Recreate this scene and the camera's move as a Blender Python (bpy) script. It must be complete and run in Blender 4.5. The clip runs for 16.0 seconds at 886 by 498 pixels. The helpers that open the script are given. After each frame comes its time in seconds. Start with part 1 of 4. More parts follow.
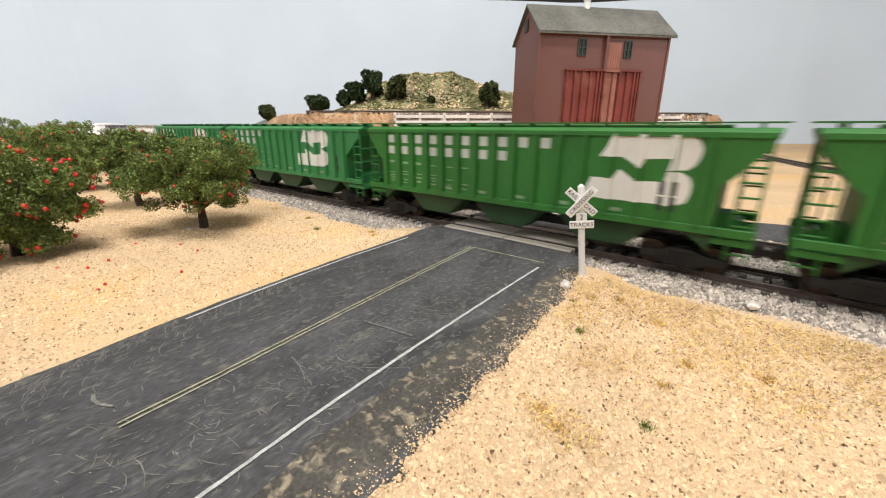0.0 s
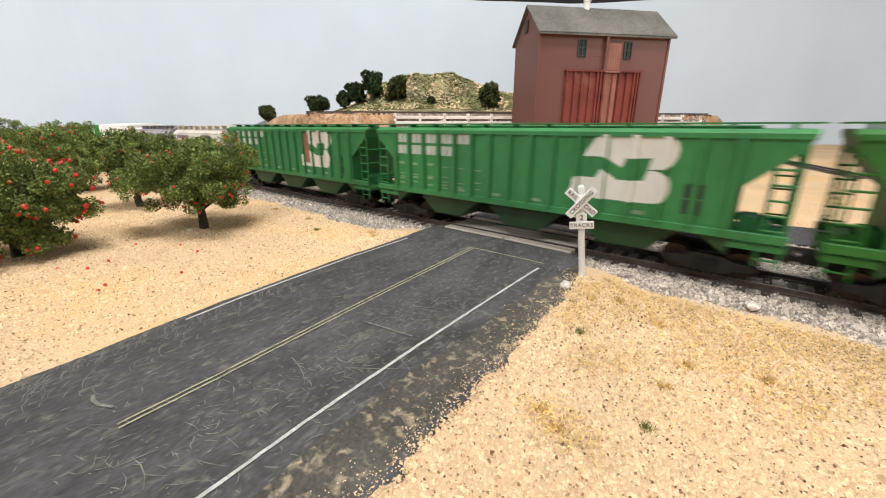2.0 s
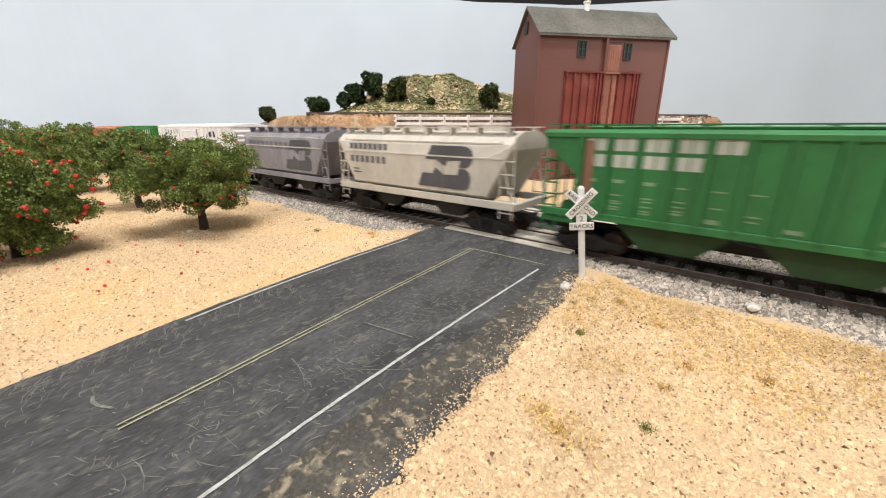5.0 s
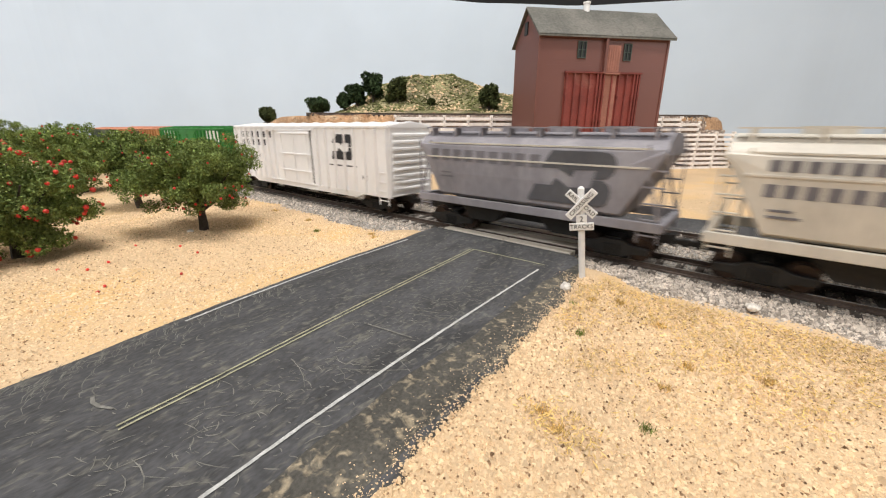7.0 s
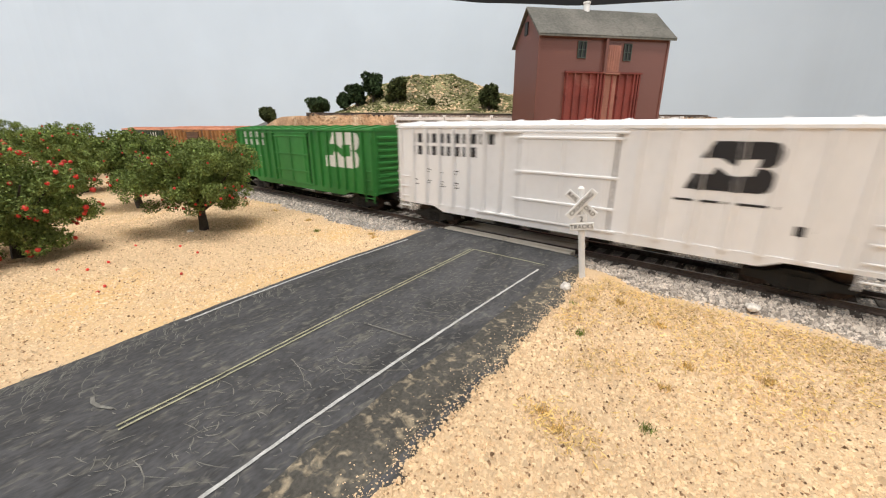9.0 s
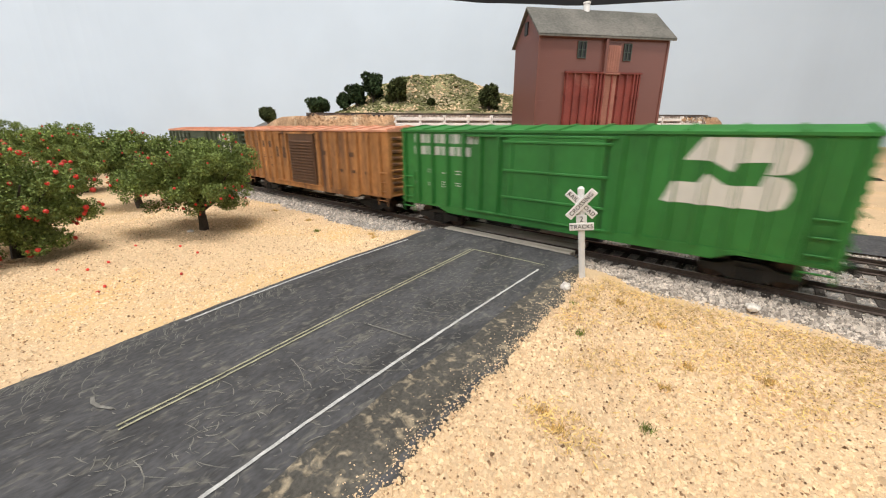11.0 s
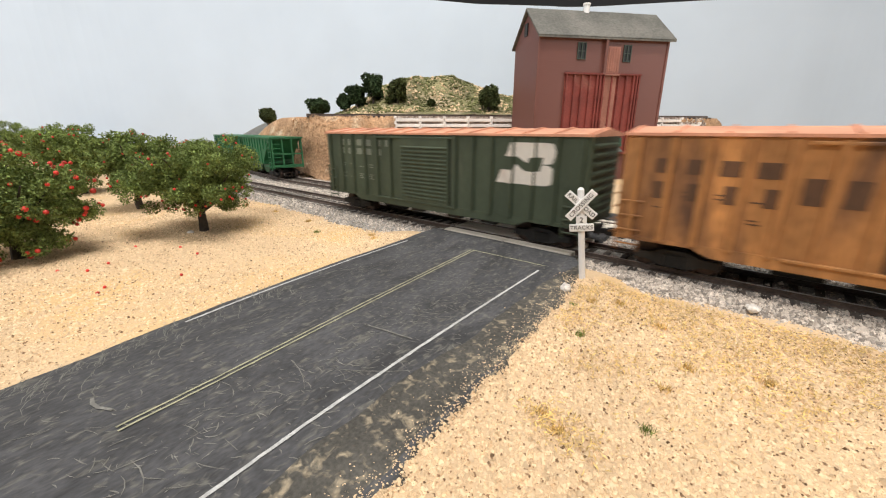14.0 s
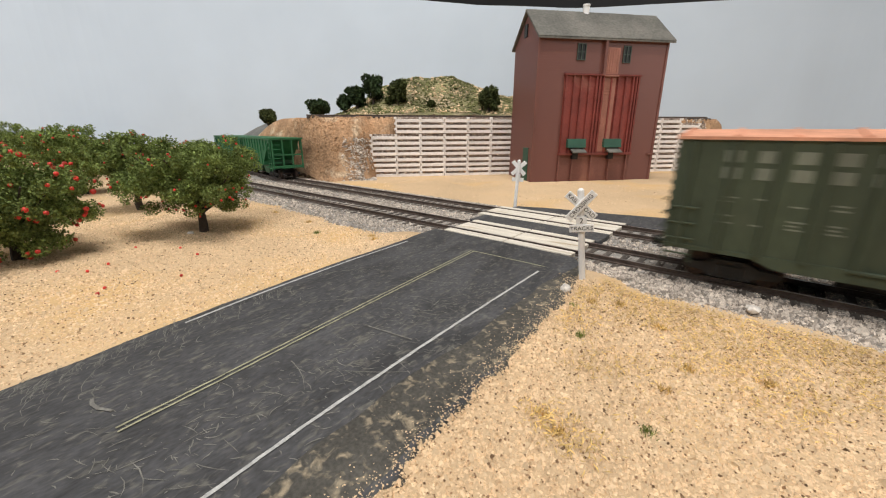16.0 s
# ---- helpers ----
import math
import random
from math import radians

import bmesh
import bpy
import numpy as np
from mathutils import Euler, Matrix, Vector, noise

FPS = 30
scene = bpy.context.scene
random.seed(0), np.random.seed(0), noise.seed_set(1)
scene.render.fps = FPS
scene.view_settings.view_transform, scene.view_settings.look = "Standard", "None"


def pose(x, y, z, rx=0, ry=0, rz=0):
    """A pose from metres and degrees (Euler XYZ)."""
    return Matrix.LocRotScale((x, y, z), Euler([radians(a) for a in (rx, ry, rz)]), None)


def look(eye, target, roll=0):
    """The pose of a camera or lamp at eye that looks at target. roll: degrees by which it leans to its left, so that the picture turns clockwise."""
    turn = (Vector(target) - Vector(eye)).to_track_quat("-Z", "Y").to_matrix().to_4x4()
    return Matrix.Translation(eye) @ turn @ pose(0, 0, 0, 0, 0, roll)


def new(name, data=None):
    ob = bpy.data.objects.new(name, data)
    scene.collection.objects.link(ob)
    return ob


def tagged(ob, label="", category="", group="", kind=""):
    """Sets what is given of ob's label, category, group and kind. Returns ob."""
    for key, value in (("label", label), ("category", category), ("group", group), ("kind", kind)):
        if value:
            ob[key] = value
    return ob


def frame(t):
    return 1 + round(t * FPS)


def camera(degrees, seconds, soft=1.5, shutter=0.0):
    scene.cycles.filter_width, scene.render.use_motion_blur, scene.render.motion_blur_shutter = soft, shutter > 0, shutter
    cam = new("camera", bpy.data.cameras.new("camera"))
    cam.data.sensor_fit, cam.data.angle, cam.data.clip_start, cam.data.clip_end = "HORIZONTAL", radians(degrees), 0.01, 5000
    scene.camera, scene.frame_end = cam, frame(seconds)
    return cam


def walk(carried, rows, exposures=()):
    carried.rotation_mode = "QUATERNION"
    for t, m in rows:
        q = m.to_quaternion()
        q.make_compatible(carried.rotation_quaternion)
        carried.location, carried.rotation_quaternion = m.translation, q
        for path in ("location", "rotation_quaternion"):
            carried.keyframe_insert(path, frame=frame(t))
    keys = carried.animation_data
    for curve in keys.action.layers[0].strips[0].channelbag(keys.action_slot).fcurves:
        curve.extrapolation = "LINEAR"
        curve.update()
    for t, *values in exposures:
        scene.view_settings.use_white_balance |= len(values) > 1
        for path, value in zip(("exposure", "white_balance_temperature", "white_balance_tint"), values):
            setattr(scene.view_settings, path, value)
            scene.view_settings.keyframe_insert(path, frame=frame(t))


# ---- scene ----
cam = camera(98.13, 16.0, soft=1.15, shutter=0.7)
# pitch settles slowly: (seconds, extra degrees of downward tilt)
TILT = [(0, .555), (0.1, .555), (1, .55), (1.5, .523), (2, .467), (2.5, .413), (3, .38), (4, .36), (6.5, .257), (9, .255),
        (12, .245), (13, .245), (13.5, .174), (14, .108), (15, .095), (15.5, .034), (15.9, .003), (16, 0)]
walk(cam, [(t, pose(0, 0, .058, 90 - 17.32 - d, 0, 39.5)) for t, d in TILT], exposures=[(0, .23), (4, .24), (7, .16), (9, .11), (11.5, .22), (14.5, .23), (15.5, .2), (16, -.1)])

# ---- light: unseen lamps above the layout, and fills added for cars and sky board ----
world = bpy.data.worlds.new("world")
scene.world = world
world.use_nodes = True
world.node_tree.nodes["Background"].inputs[0].default_value = (.9, .95, 1, 1)
world.node_tree.nodes["Background"].inputs[1].default_value = .35


def unseen_lamp(x, y, z, sx, sy, watts, target, colour):
    data = bpy.data.lights.new("unseen_lamp", "AREA")
    data.shape, data.size, data.size_y, data.energy, data.color = "RECTANGLE", sx, sy, watts, colour
    ob = new("unseen_lamp", data)
    ob.matrix_basis = look((x, y, z), target)


unseen_lamp(.12, .02, 1.40, .7, .16, 13.0, (-.24, .34, 0), (1, .97, .93))
# unseen fill added behind the eye to brighten the car sides
unseen_lamp(.35, -1.0, 1.30, 1.0, .2, 11.5, (-.25, .5, .05), (1, .985, .97))
# low fill lamp added to even out the left of the sky board
unseen_lamp(-.90, -.90, .50, .8, .2, 9.0, (-1.95, .30, .08), (1, .99, .98))
unseen_lamp(-.26, .14, 1.40, .9, .2, 6.5, (-.34, .32, 0), (1, .98, .96))
# low fill lamp added to brighten the right of the sky board
unseen_lamp(.95, .50, .45, .7, .2, 3.4, (-.2, 1.60, .12), (1, .985, .97))

# ---- materials ----
MM = .001


def material(name, base, rough=.7, metal=0.0, var=.25, scale=60, fine=900, bump=.25, bscale=1500, dist=.0003,
             second=None, sscale=90, amount=.5, stretch=(1, 1, 1), island=0.0, objrand=0.0, spec=.5, warp=0.0):
    m = bpy.data.materials.new(name)
    m.use_nodes = True
    t = m.node_tree
    N, L = t.nodes, t.links
    b = N["Principled BSDF"]
    b.inputs["Roughness"].default_value, b.inputs["Metallic"].default_value = rough, metal
    b.inputs["Specular IOR Level"].default_value = spec
    tc = N.new("ShaderNodeTexCoord")
    mp = N.new("ShaderNodeMapping")
    mp.inputs["Scale"].default_value = stretch
    L.new(tc.outputs["Object"], mp.inputs[0])

    def noise_node(s, det=4, dist_=0.0):
        n = N.new("ShaderNodeTexNoise")
        n.inputs["Scale"].default_value, n.inputs["Detail"].default_value, n.inputs["Distortion"].default_value = s, det, dist_
        L.new(mp.outputs[0], n.inputs["Vector"])
        return n

    def mix(kind, a, bb, fac):
        n = N.new("ShaderNodeMix")
        n.data_type, n.blend_type = "RGBA", kind
        for sock, v in ((n.inputs[6], a), (n.inputs[7], bb), (n.inputs[0], fac)):
            if isinstance(v, bpy.types.NodeSocket):
                L.new(v, sock)
            elif isinstance(v, tuple):
                sock.default_value = (*v, 1)
            else:
                sock.default_value = v
        return n.outputs[2]

    def ramp(src, lo, hi):
        n = N.new("ShaderNodeMapRange")
        n.inputs[1].default_value, n.inputs[2].default_value = lo, hi
        L.new(src, n.inputs[0])
        return n.outputs[0]

    n1, n2 = noise_node(scale, 5, warp), noise_node(fine, 3)
    dark, light = tuple(c * (1 - var) for c in base), tuple(min(1, c * (1 + var)) for c in base)
    col = mix("MIX", dark, light, ramp(n1.outputs[0], .3, .7))
    if second:
        n3 = noise_node(sscale, 6, .6)
        col = mix("MIX", col, second, ramp(n3.outputs[0], .62 - amount * .3, .8 - amount * .3))
    grain = mix("MIX", (1 - var, 1 - var, 1 - var), (1 + var, 1 + var, 1 + var), ramp(n2.outputs[0], .3, .7))
    col = mix("MULTIPLY", col, grain, .7)
    for amt, node, out in ((island, "ShaderNodeNewGeometry", "Random Per Island"), (objrand, "ShaderNodeObjectInfo", "Random")):
        if amt:
            g = N.new(node)
            col = mix("MULTIPLY", col, mix("MIX", (1 - amt,) * 3, (1 + amt * .6,) * 3, g.outputs[out]), 1.0)
    L.new(col, b.inputs["Base Color"])
    if bump:
        n4 = noise_node(bscale, 3)
        bp = N.new("ShaderNodeBump")
        bp.inputs["Strength"].default_value, bp.inputs["Distance"].default_value = bump, dist
        L.new(n4.outputs[0], bp.inputs["Height"])
        L.new(bp.outputs[0], b.inputs["Normal"])
    return m


# base darker than the grains: shade of the gaps between them is painted in
SAND = material("sand", (.60, .435, .27), .95, var=.16, scale=9, fine=1400, bump=.8, bscale=1100, dist=.0008, second=(.66, .44, .21), sscale=14, amount=.35, spec=.1)
GRAIN = material("sand_grain", (.75, .565, .365), .9, var=.12, scale=14, fine=1500, bump=0, island=.24, spec=.15)
GRAIN_GAP_SHADE = material("gap_shade_grain", (.28, .18, .105), .9, var=.3, bump=0, island=.5, spec=.15)
BALLAST = material("ballast", (.54, .475, .41), .9, var=.2, scale=200, fine=2500, bump=.5, bscale=1500, island=.6, spec=.2)
BALLAST_BED = material("ballast_bed", (.30, .28, .255), .95, var=.3, scale=300, fine=1800, bump=.9, bscale=900, dist=.001)
ASPHALT = material("asphalt", (.050, .050, .053), .75, var=.45, scale=45, fine=1200, bump=.35, bscale=2200, dist=.0002,
                   second=(.125, .12, .105), sscale=620, amount=.26, stretch=(1.0, .45, 1), warp=1.5)
SHOULDER = material("shoulder", (.062, .058, .050), .95, var=.4, scale=60, fine=1300, bump=.8, bscale=900, dist=.0006, second=(.30, .25, .175), sscale=430, amount=.30)
CHALK = material("scratch", (.17, .165, .148), .9, var=.3, scale=400, bump=0)
LINE_WHITE = material("line_white", (.44, .44, .43), .8, var=.25, scale=500, fine=2500, bump=.2, second=(.2, .2, .2), sscale=500, amount=.08)
LINE_YELLOW = material("line_yellow", (.33, .32, .215), .8, var=.25, scale=500, fine=2500, bump=.2, second=(.12, .12, .09), sscale=600, amount=.15)
PLANK = material("plank", (.66, .61, .52), .8, var=.15, scale=80, fine=1500, bump=.3, second=(.42, .33, .22), sscale=60, amount=.2, stretch=(.4, 3, 1))
RAIL = material("rail", (.13, .10, .085), .5, .5, var=.3, scale=150, bump=.2)
RAILTOP = material("rail_top", (.42, .39, .36), .35, .9, var=.2, scale=150, bump=.1)
TIE = material("tie", (.105, .088, .075), .9, var=.35, scale=300, bump=.5, stretch=(1, .2, 1), objrand=.4)
WHITE_P = material("white_paint", (.87, .87, .86), .55, var=.05, bump=.1)
BLACK_P = material("black_print", (.025, .025, .028), .6, var=.2, bump=0)
# black steel, darkened further for the shade under the cars
STEEL = material("black_steel", (.014, .013, .012), .6, .2, var=.35, scale=300, bump=.3)
WHEEL = material("wheel_steel", (.05, .032, .025), .5, .5, var=.4, scale=300, bump=.2)
LEAF_D = material("orchard_leaf", (.185, .245, .066), .7, var=.35, scale=60, fine=500, bump=0, island=.55, spec=.25)
LEAF_H = material("hill_leaf", (.072, .088, .030), .8, var=.35, scale=40, fine=500, bump=0, island=.5, spec=.2)
LEAF_H2 = material("dark_leaf", (.040, .066, .026), .8, var=.35, scale=40, fine=500, bump=0, island=.5, spec=.2)
LEAF_T = material("turf_green", (.16, .165, .07), .9, var=.35, scale=40, fine=500, bump=0, island=.5, spec=.1)
BARK = material("bark", (.055, .043, .033), .9, var=.35, scale=200, bump=.7, bscale=800)
FRUIT = material("fruit", (.66, .045, .030), .45, var=.2, scale=200, bump=0, objrand=.35)
GRASS = material("grass_tuft", (.22, .27, .06), .8, var=.3, bump=0, island=.5)
DRYGRASS = material("dry_grass", (.70, .485, .175), .9, var=.25, bump=0, island=.45)
STONE = material("stone", (.62, .58, .53), .85, var=.25, scale=200, bump=.6, bscale=600)
RED_WALL = material("red_siding", (.165, .064, .050), .5, var=.16, scale=25, fine=500, bump=.2, second=(.30, .13, .09), sscale=26, amount=-.04)
RED_BOARD = material("red_board", (.20, .040, .030), .65, var=.2, scale=40, fine=600, bump=.2, objrand=.2, second=(.34, .15, .11), sscale=26, amount=.0)
RED_PALE = material("faded_red", (.34, .15, .11), .7, var=.2, scale=60, bump=.2)
ROOF_GREY = material("tin_roof", (.115, .112, .098), .7, var=.3, scale=25, fine=400, bump=.2, stretch=(1, 1, 1), second=(.17, .16, .14), sscale=18, amount=.3)
CHUTE_G = material("chute_green", (.022, .085, .055), .6, var=.15, bump=.1)
DARK = material("dark_inside", (.008, .008, .009), .9, var=.2, bump=0)
GLASS_D = material("window_dark", (.010, .014, .014), .5, var=.2, bump=0)
FRAME_G = material("window_frame", (.055, .075, .062), .6, var=.2, bump=.1)
CONC = material("crib_concrete", (.84, .79, .755), .85, var=.12, scale=60, fine=900, bump=.3, objrand=.12)
CRIBFILL = material("crib_fill", (.30, .23, .19), .95, var=.55, scale=420, fine=900, bump=1.0, bscale=500, dist=.002, second=(.60, .52, .46), sscale=330, amount=.3)
DIRT = material("bank_dirt", (.37, .225, .125), .95, var=.42, scale=34, fine=500, bump=.9, bscale=260, dist=.002, second=(.58, .46, .32), sscale=48, amount=.22)
HILLGREEN = material("hill_turf", (.20, .185, .09), .95, var=.5, scale=28, fine=420, bump=.9, bscale=220, dist=.003, second=(.38, .31, .20), sscale=30, amount=.32)
FARHILL = material("far_hill", (.18, .18, .17), .95, var=.3, scale=30, bump=.5, bscale=300)
SKY = material("sky_paint", (.575, .655, .745), .9, var=.03, scale=1.5, fine=6, bump=.05, bscale=300, spec=.1)
CEIL = material("ceiling_paint", (.45, .445, .43), .9, var=.1, scale=3, bump=0)
WALLP = material("room_paint", (.40, .40, .40), .9, var=.1, scale=3, bump=0)
# wall behind the sky board, its lack of light put into the colour
WALL_UNLIT = material("unlit_wall_paint", (.05, .05, .052), .9, var=.1, scale=3, bump=0)
PLYWOOD = material("bench_wood", (.35, .25, .15), .8, var=.2, scale=20, bump=.2)

# ---- mesh helpers: shapes in millimetres ----


def box(bm, x0, x1, y0, y1, z0, z1):
    v = [bm.verts.new((x, y, z)) for x in (x0, x1) for y in (y0, y1) for z in (z0, z1)]
    for f in ((0, 1, 3, 2), (4, 6, 7, 5), (0, 4, 5, 1), (2, 3, 7, 6), (0, 2, 6, 4), (1, 5, 7, 3)):
        bm.faces.new([v[i] for i in f])
    return v


def prism(bm, pts, axis, lo, hi):
    """A closed outline pushed along an axis; pts are the two other coordinates in x, y, z order."""
    def at(p, d):
        q = list(p)
        q.insert(axis, d)
        return q
    a = [bm.verts.new(at(p, lo)) for p in pts]
    b = [bm.verts.new(at(p, hi)) for p in pts]
    n = len(pts)
    fs = [bm.faces.new(a[::-1]), bm.faces.new(b)]
    for i in range(n):
        fs.append(bm.faces.new((a[i], a[(i + 1) % n], b[(i + 1) % n], b[i])))
    bmesh.ops.recalc_face_normals(bm, faces=fs)


def rod(bm, p0, p1, r, seg=8, r2=None):
    p0, p1 = Vector(p0), Vector(p1)
    d = p1 - p0
    m = Matrix.Translation((p0 + p1) / 2) @ d.to_track_quat("Z", "Y").to_matrix().to_4x4()
    bmesh.ops.create_cone(bm, cap_ends=True, segments=seg, radius1=r, radius2=r if r2 is None else r2, depth=d.length, matrix=m)


def finish(bm, bevel=0.0):
    if bevel:
        bmesh.ops.bevel(bm, geom=bm.edges[:], offset=bevel, segments=1, affect="EDGES", clamp_overlap=True)
    bm.normal_update()


def mesh_of(name, bm, mat, bevel=0.0, smooth=False):
    finish(bm, bevel)
    bmesh.ops.scale(bm, vec=(MM, MM, MM), verts=bm.verts)
    me = bpy.data.meshes.new(name)
    bm.to_mesh(me)
    bm.free()
    me.materials.append(mat)
    if smooth:
        me.polygons.foreach_set("use_smooth", [True] * len(me.polygons))
    return me


def part(name, bm, mat, parent=None, label="", bevel=0.0, smooth=False, at=None):
    """Links a bmesh in millimetres (or a ready mesh) as one object, under a thing or a part."""
    me = bm if isinstance(bm, bpy.types.Mesh) else mesh_of(name, bm, mat, bevel, smooth)
    ob = new(name, me)
    if parent is not None:
        ob.parent = parent
    if at is not None:
        ob.matrix_basis = at if isinstance(at, Matrix) else Matrix.Translation(Vector(at) * MM)
    if label:
        ob["label"] = label
    return ob


def thing(name, x, y, z, label, category, group="", rz=0.0, kind=""):
    ob = new(name)
    ob.empty_display_size = .01
    ob.matrix_basis = pose(x * MM, y * MM, z * MM, 0, 0, rz)
    return tagged(ob, label, category, group, kind)


def soup(name, verts, faces, mat, parent=None, smooth=False):
    me = bpy.data.meshes.new(name)
    me.from_pydata((np.asarray(verts, float) * MM).tolist(), [], faces.tolist() if hasattr(faces, "tolist") else faces)
    me.materials.append(mat)
    if smooth:
        me.polygons.foreach_set("use_smooth", [True] * len(me.polygons))
    ob = new(name, me)
    if parent is not None:
        ob.parent = parent
    return ob


rng = np.random.default_rng(7)


def grains(name, pts, size, mat, flat=.7, spread=.5):
    """Many little stones, each an uneven octahedron."""
    n = len(pts)
    base = np.array([(1, 0, 0), (-1, 0, 0), (0, 1, 0), (0, -1, 0), (0, 0, 1), (0, 0, -1)], float)
    v = np.repeat(base[None], n, 0) * rng.uniform(.55, 1.25, (n, 6, 1)) + rng.normal(0, .18, (n, 6, 3))
    v[:, :, 2] *= flat
    a = rng.uniform(0, 6.283, n)
    c, s = np.cos(a)[:, None], np.sin(a)[:, None]
    x, y = v[:, :, 0] * c - v[:, :, 1] * s, v[:, :, 0] * s + v[:, :, 1] * c
    v = np.stack([x, y, v[:, :, 2]], 2) * (size * rng.lognormal(0, spread * .6, n))[:, None, None] + np.asarray(pts)[:, None]
    f = np.array([(0, 2, 4), (2, 1, 4), (1, 3, 4), (3, 0, 4), (2, 0, 5), (1, 2, 5), (3, 1, 5), (0, 3, 5)])
    return soup(name, v.reshape(-1, 3), (f[None] + (np.arange(n) * 6)[:, None, None]).reshape(-1, 3), mat)


def smooth_step(a, b, x):
    t = np.clip((x - a) / (b - a), 0, 1)
    return t * t * (3 - 2 * t)


def wob(x, y, s, seed=0):
    """Cheap smooth wobble between about -1 and 1."""
    return (np.sin(x / s + 1.3 * seed) * np.cos(y / s * 1.17 + seed) + .5 * np.sin(x / s * 2.3 + y / s * 1.9 + 2.1 * seed)
            + .3 * np.cos(x / s * 4.1 - y / s * 3.7 + seed)) / 1.8


# ---- plan: all in millimetres, the eye over the origin, tracks along x ----
RAIL_Z = 6.0
NEAR_Y, FAR_Y, GAUGE = 173.25, 220.5, 16.5
WALL_O, WALL_A = np.array([-361.0, 306.0]), radians(49.4)
WU, WN = np.array([math.cos(WALL_A), math.sin(WALL_A)]), np.array([-math.sin(WALL_A), math.cos(WALL_A)])


def wall_frame(x, y):
    dx, dy = x - WALL_O[0], y - WALL_O[1]
    return dx * WU[0] + dy * WU[1], dx * WN[0] + dy * WN[1]


def road_left(y):
    return np.interp(y, [-120, -8, 22, 65, 128, 160], [-114, -122.6, -127, -131.8, -134.4, -136]) + .6 * wob(y, y * 0, 9, 3)


def road_right(y):
    return np.interp(y, [-120, -20, 32, 71, 118, 136, 160], [-31, -33, -35.5, -38, -41.5, -46, -54]) + 1.6 * wob(y, y * 0 + 5, 7, 1) + .9 * wob(y, y * 0 + 2, 2.1, 4)


def road_z(y):
    return np.interp(y, [-150, 0, 60, 130, 156], [1.8, 2.9, 4.0, 5.3, 5.6])


def ground_z(x, y):
    z = 2.0 + .5 * wob(x, y, 37, 1) + .25 * wob(x, y, 11, 2)
    z = z + 1.2 * smooth_step(235, 275, y)
    near_road = smooth_step(26, 3, np.maximum(road_left(y) - x, x - road_right(y))) * smooth_step(160, 140, y)
    z = z + near_road * np.maximum(0, road_z(y) - .25 - z) * .95
    under = (x > road_left(y) + 2.5) & (x < road_right(y) - 2.5) & (y < 158)
    return np.where(under, np.minimum(z, road_z(y) - 2.2), z)


def bank_z(x, y):
    """The raised terrace behind the crib wall and the turf hill on it."""
    s, n = wall_frame(x, y)
    k = smooth_step(-14, 6, s) * smooth_step(500, 485, s)
    foot, wide = -36 + 40 * k, 41 - 37 * k
    s_end = smooth_step(-240, -105, s) * smooth_step(505, 468, s) * smooth_step(240, 266, y)
    z = 71 * smooth_step(0, 1, (n - foot) / wide) ** .9 * s_end
    z = z + (1 - k) * s_end * 3.0 * wob(x, y, 14, 4) * smooth_step(foot, foot + 15, n) * smooth_step(60, 20, n)
    hill = np.exp(-(np.abs(s - 92) / 108) ** 2.8 - ((n - 190) / 85) ** 2) * 63
    hill = hill + np.exp(-((s - 285) / 110) ** 2 - ((n - 200) / 90) ** 2) * 38
    return z + hill * (1 + .05 * wob(x, y, 30, 6)) + np.where(hill > 4, 2.5 * wob(x, y, 13, 8), 0)


def sheet(name, xs, ys, zf, mat, label, category, keep=None):
    X, Y = np.meshgrid(xs, ys)
    Z = zf(X, Y)
    nx = len(xs)
    faces = [(j * nx + i, j * nx + i + 1, (j + 1) * nx + i + 1, (j + 1) * nx + i)
             for j in range(len(ys) - 1) for i in range(nx - 1) if keep is None or keep(X[j, i], Y[j, i])]
    ob = soup(name, np.stack([X, Y, Z], 2).reshape(-1, 3), faces, mat, smooth=True)
    return tagged(ob, label, category, kind="structure")


def graded(lo, hi, a, b, fine, coarse):
    return np.concatenate([np.arange(lo, a, coarse), np.arange(a, b, fine), np.arange(b, hi + coarse, coarse)])


# ---- the large structure ----
sheet("ground", graded(-1900, 1900, -330, 130, 2.5, 25), graded(-1200, 1900, -20, 330, 2.5, 25), ground_z, SAND,
      "pale tan sand scenery base with coarse grains", "ground")

bank = sheet("bank", np.arange(-640, 420, 6.0), np.arange(60, 1010, 6.0), bank_z, DIRT,
             "brown earth bank behind the concrete crib wall", "bank", keep=lambda x, y: bank_z(x, y) > .5 and (wall_frame(x, y)[1] < 112 or wall_frame(x, y)[0] < -40))
hill = sheet("hill", np.arange(-640, 420, 5.0), np.arange(200, 1010, 5.0), lambda x, y: bank_z(x, y) + .6, HILLGREEN,
             "rocky model hill with olive green turf", "hill", keep=lambda x, y: wall_frame(x, y)[1] > 46 and wall_frame(x, y)[0] > -62 + 6 * wob(x, y, 9, 3) and bank_z(x, y) > 2)


sheet("far_hill", np.arange(-1150, -560, 12.0), np.arange(300, 640, 12.0),
      lambda x, y: 68 * np.exp(-((x + 850) / 130) ** 2 - ((y - 440) / 80) ** 2) * (1 + .1 * wob(x, y, 40, 2)), FARHILL,
      "dull grey low hill far behind the tracks", "hill")


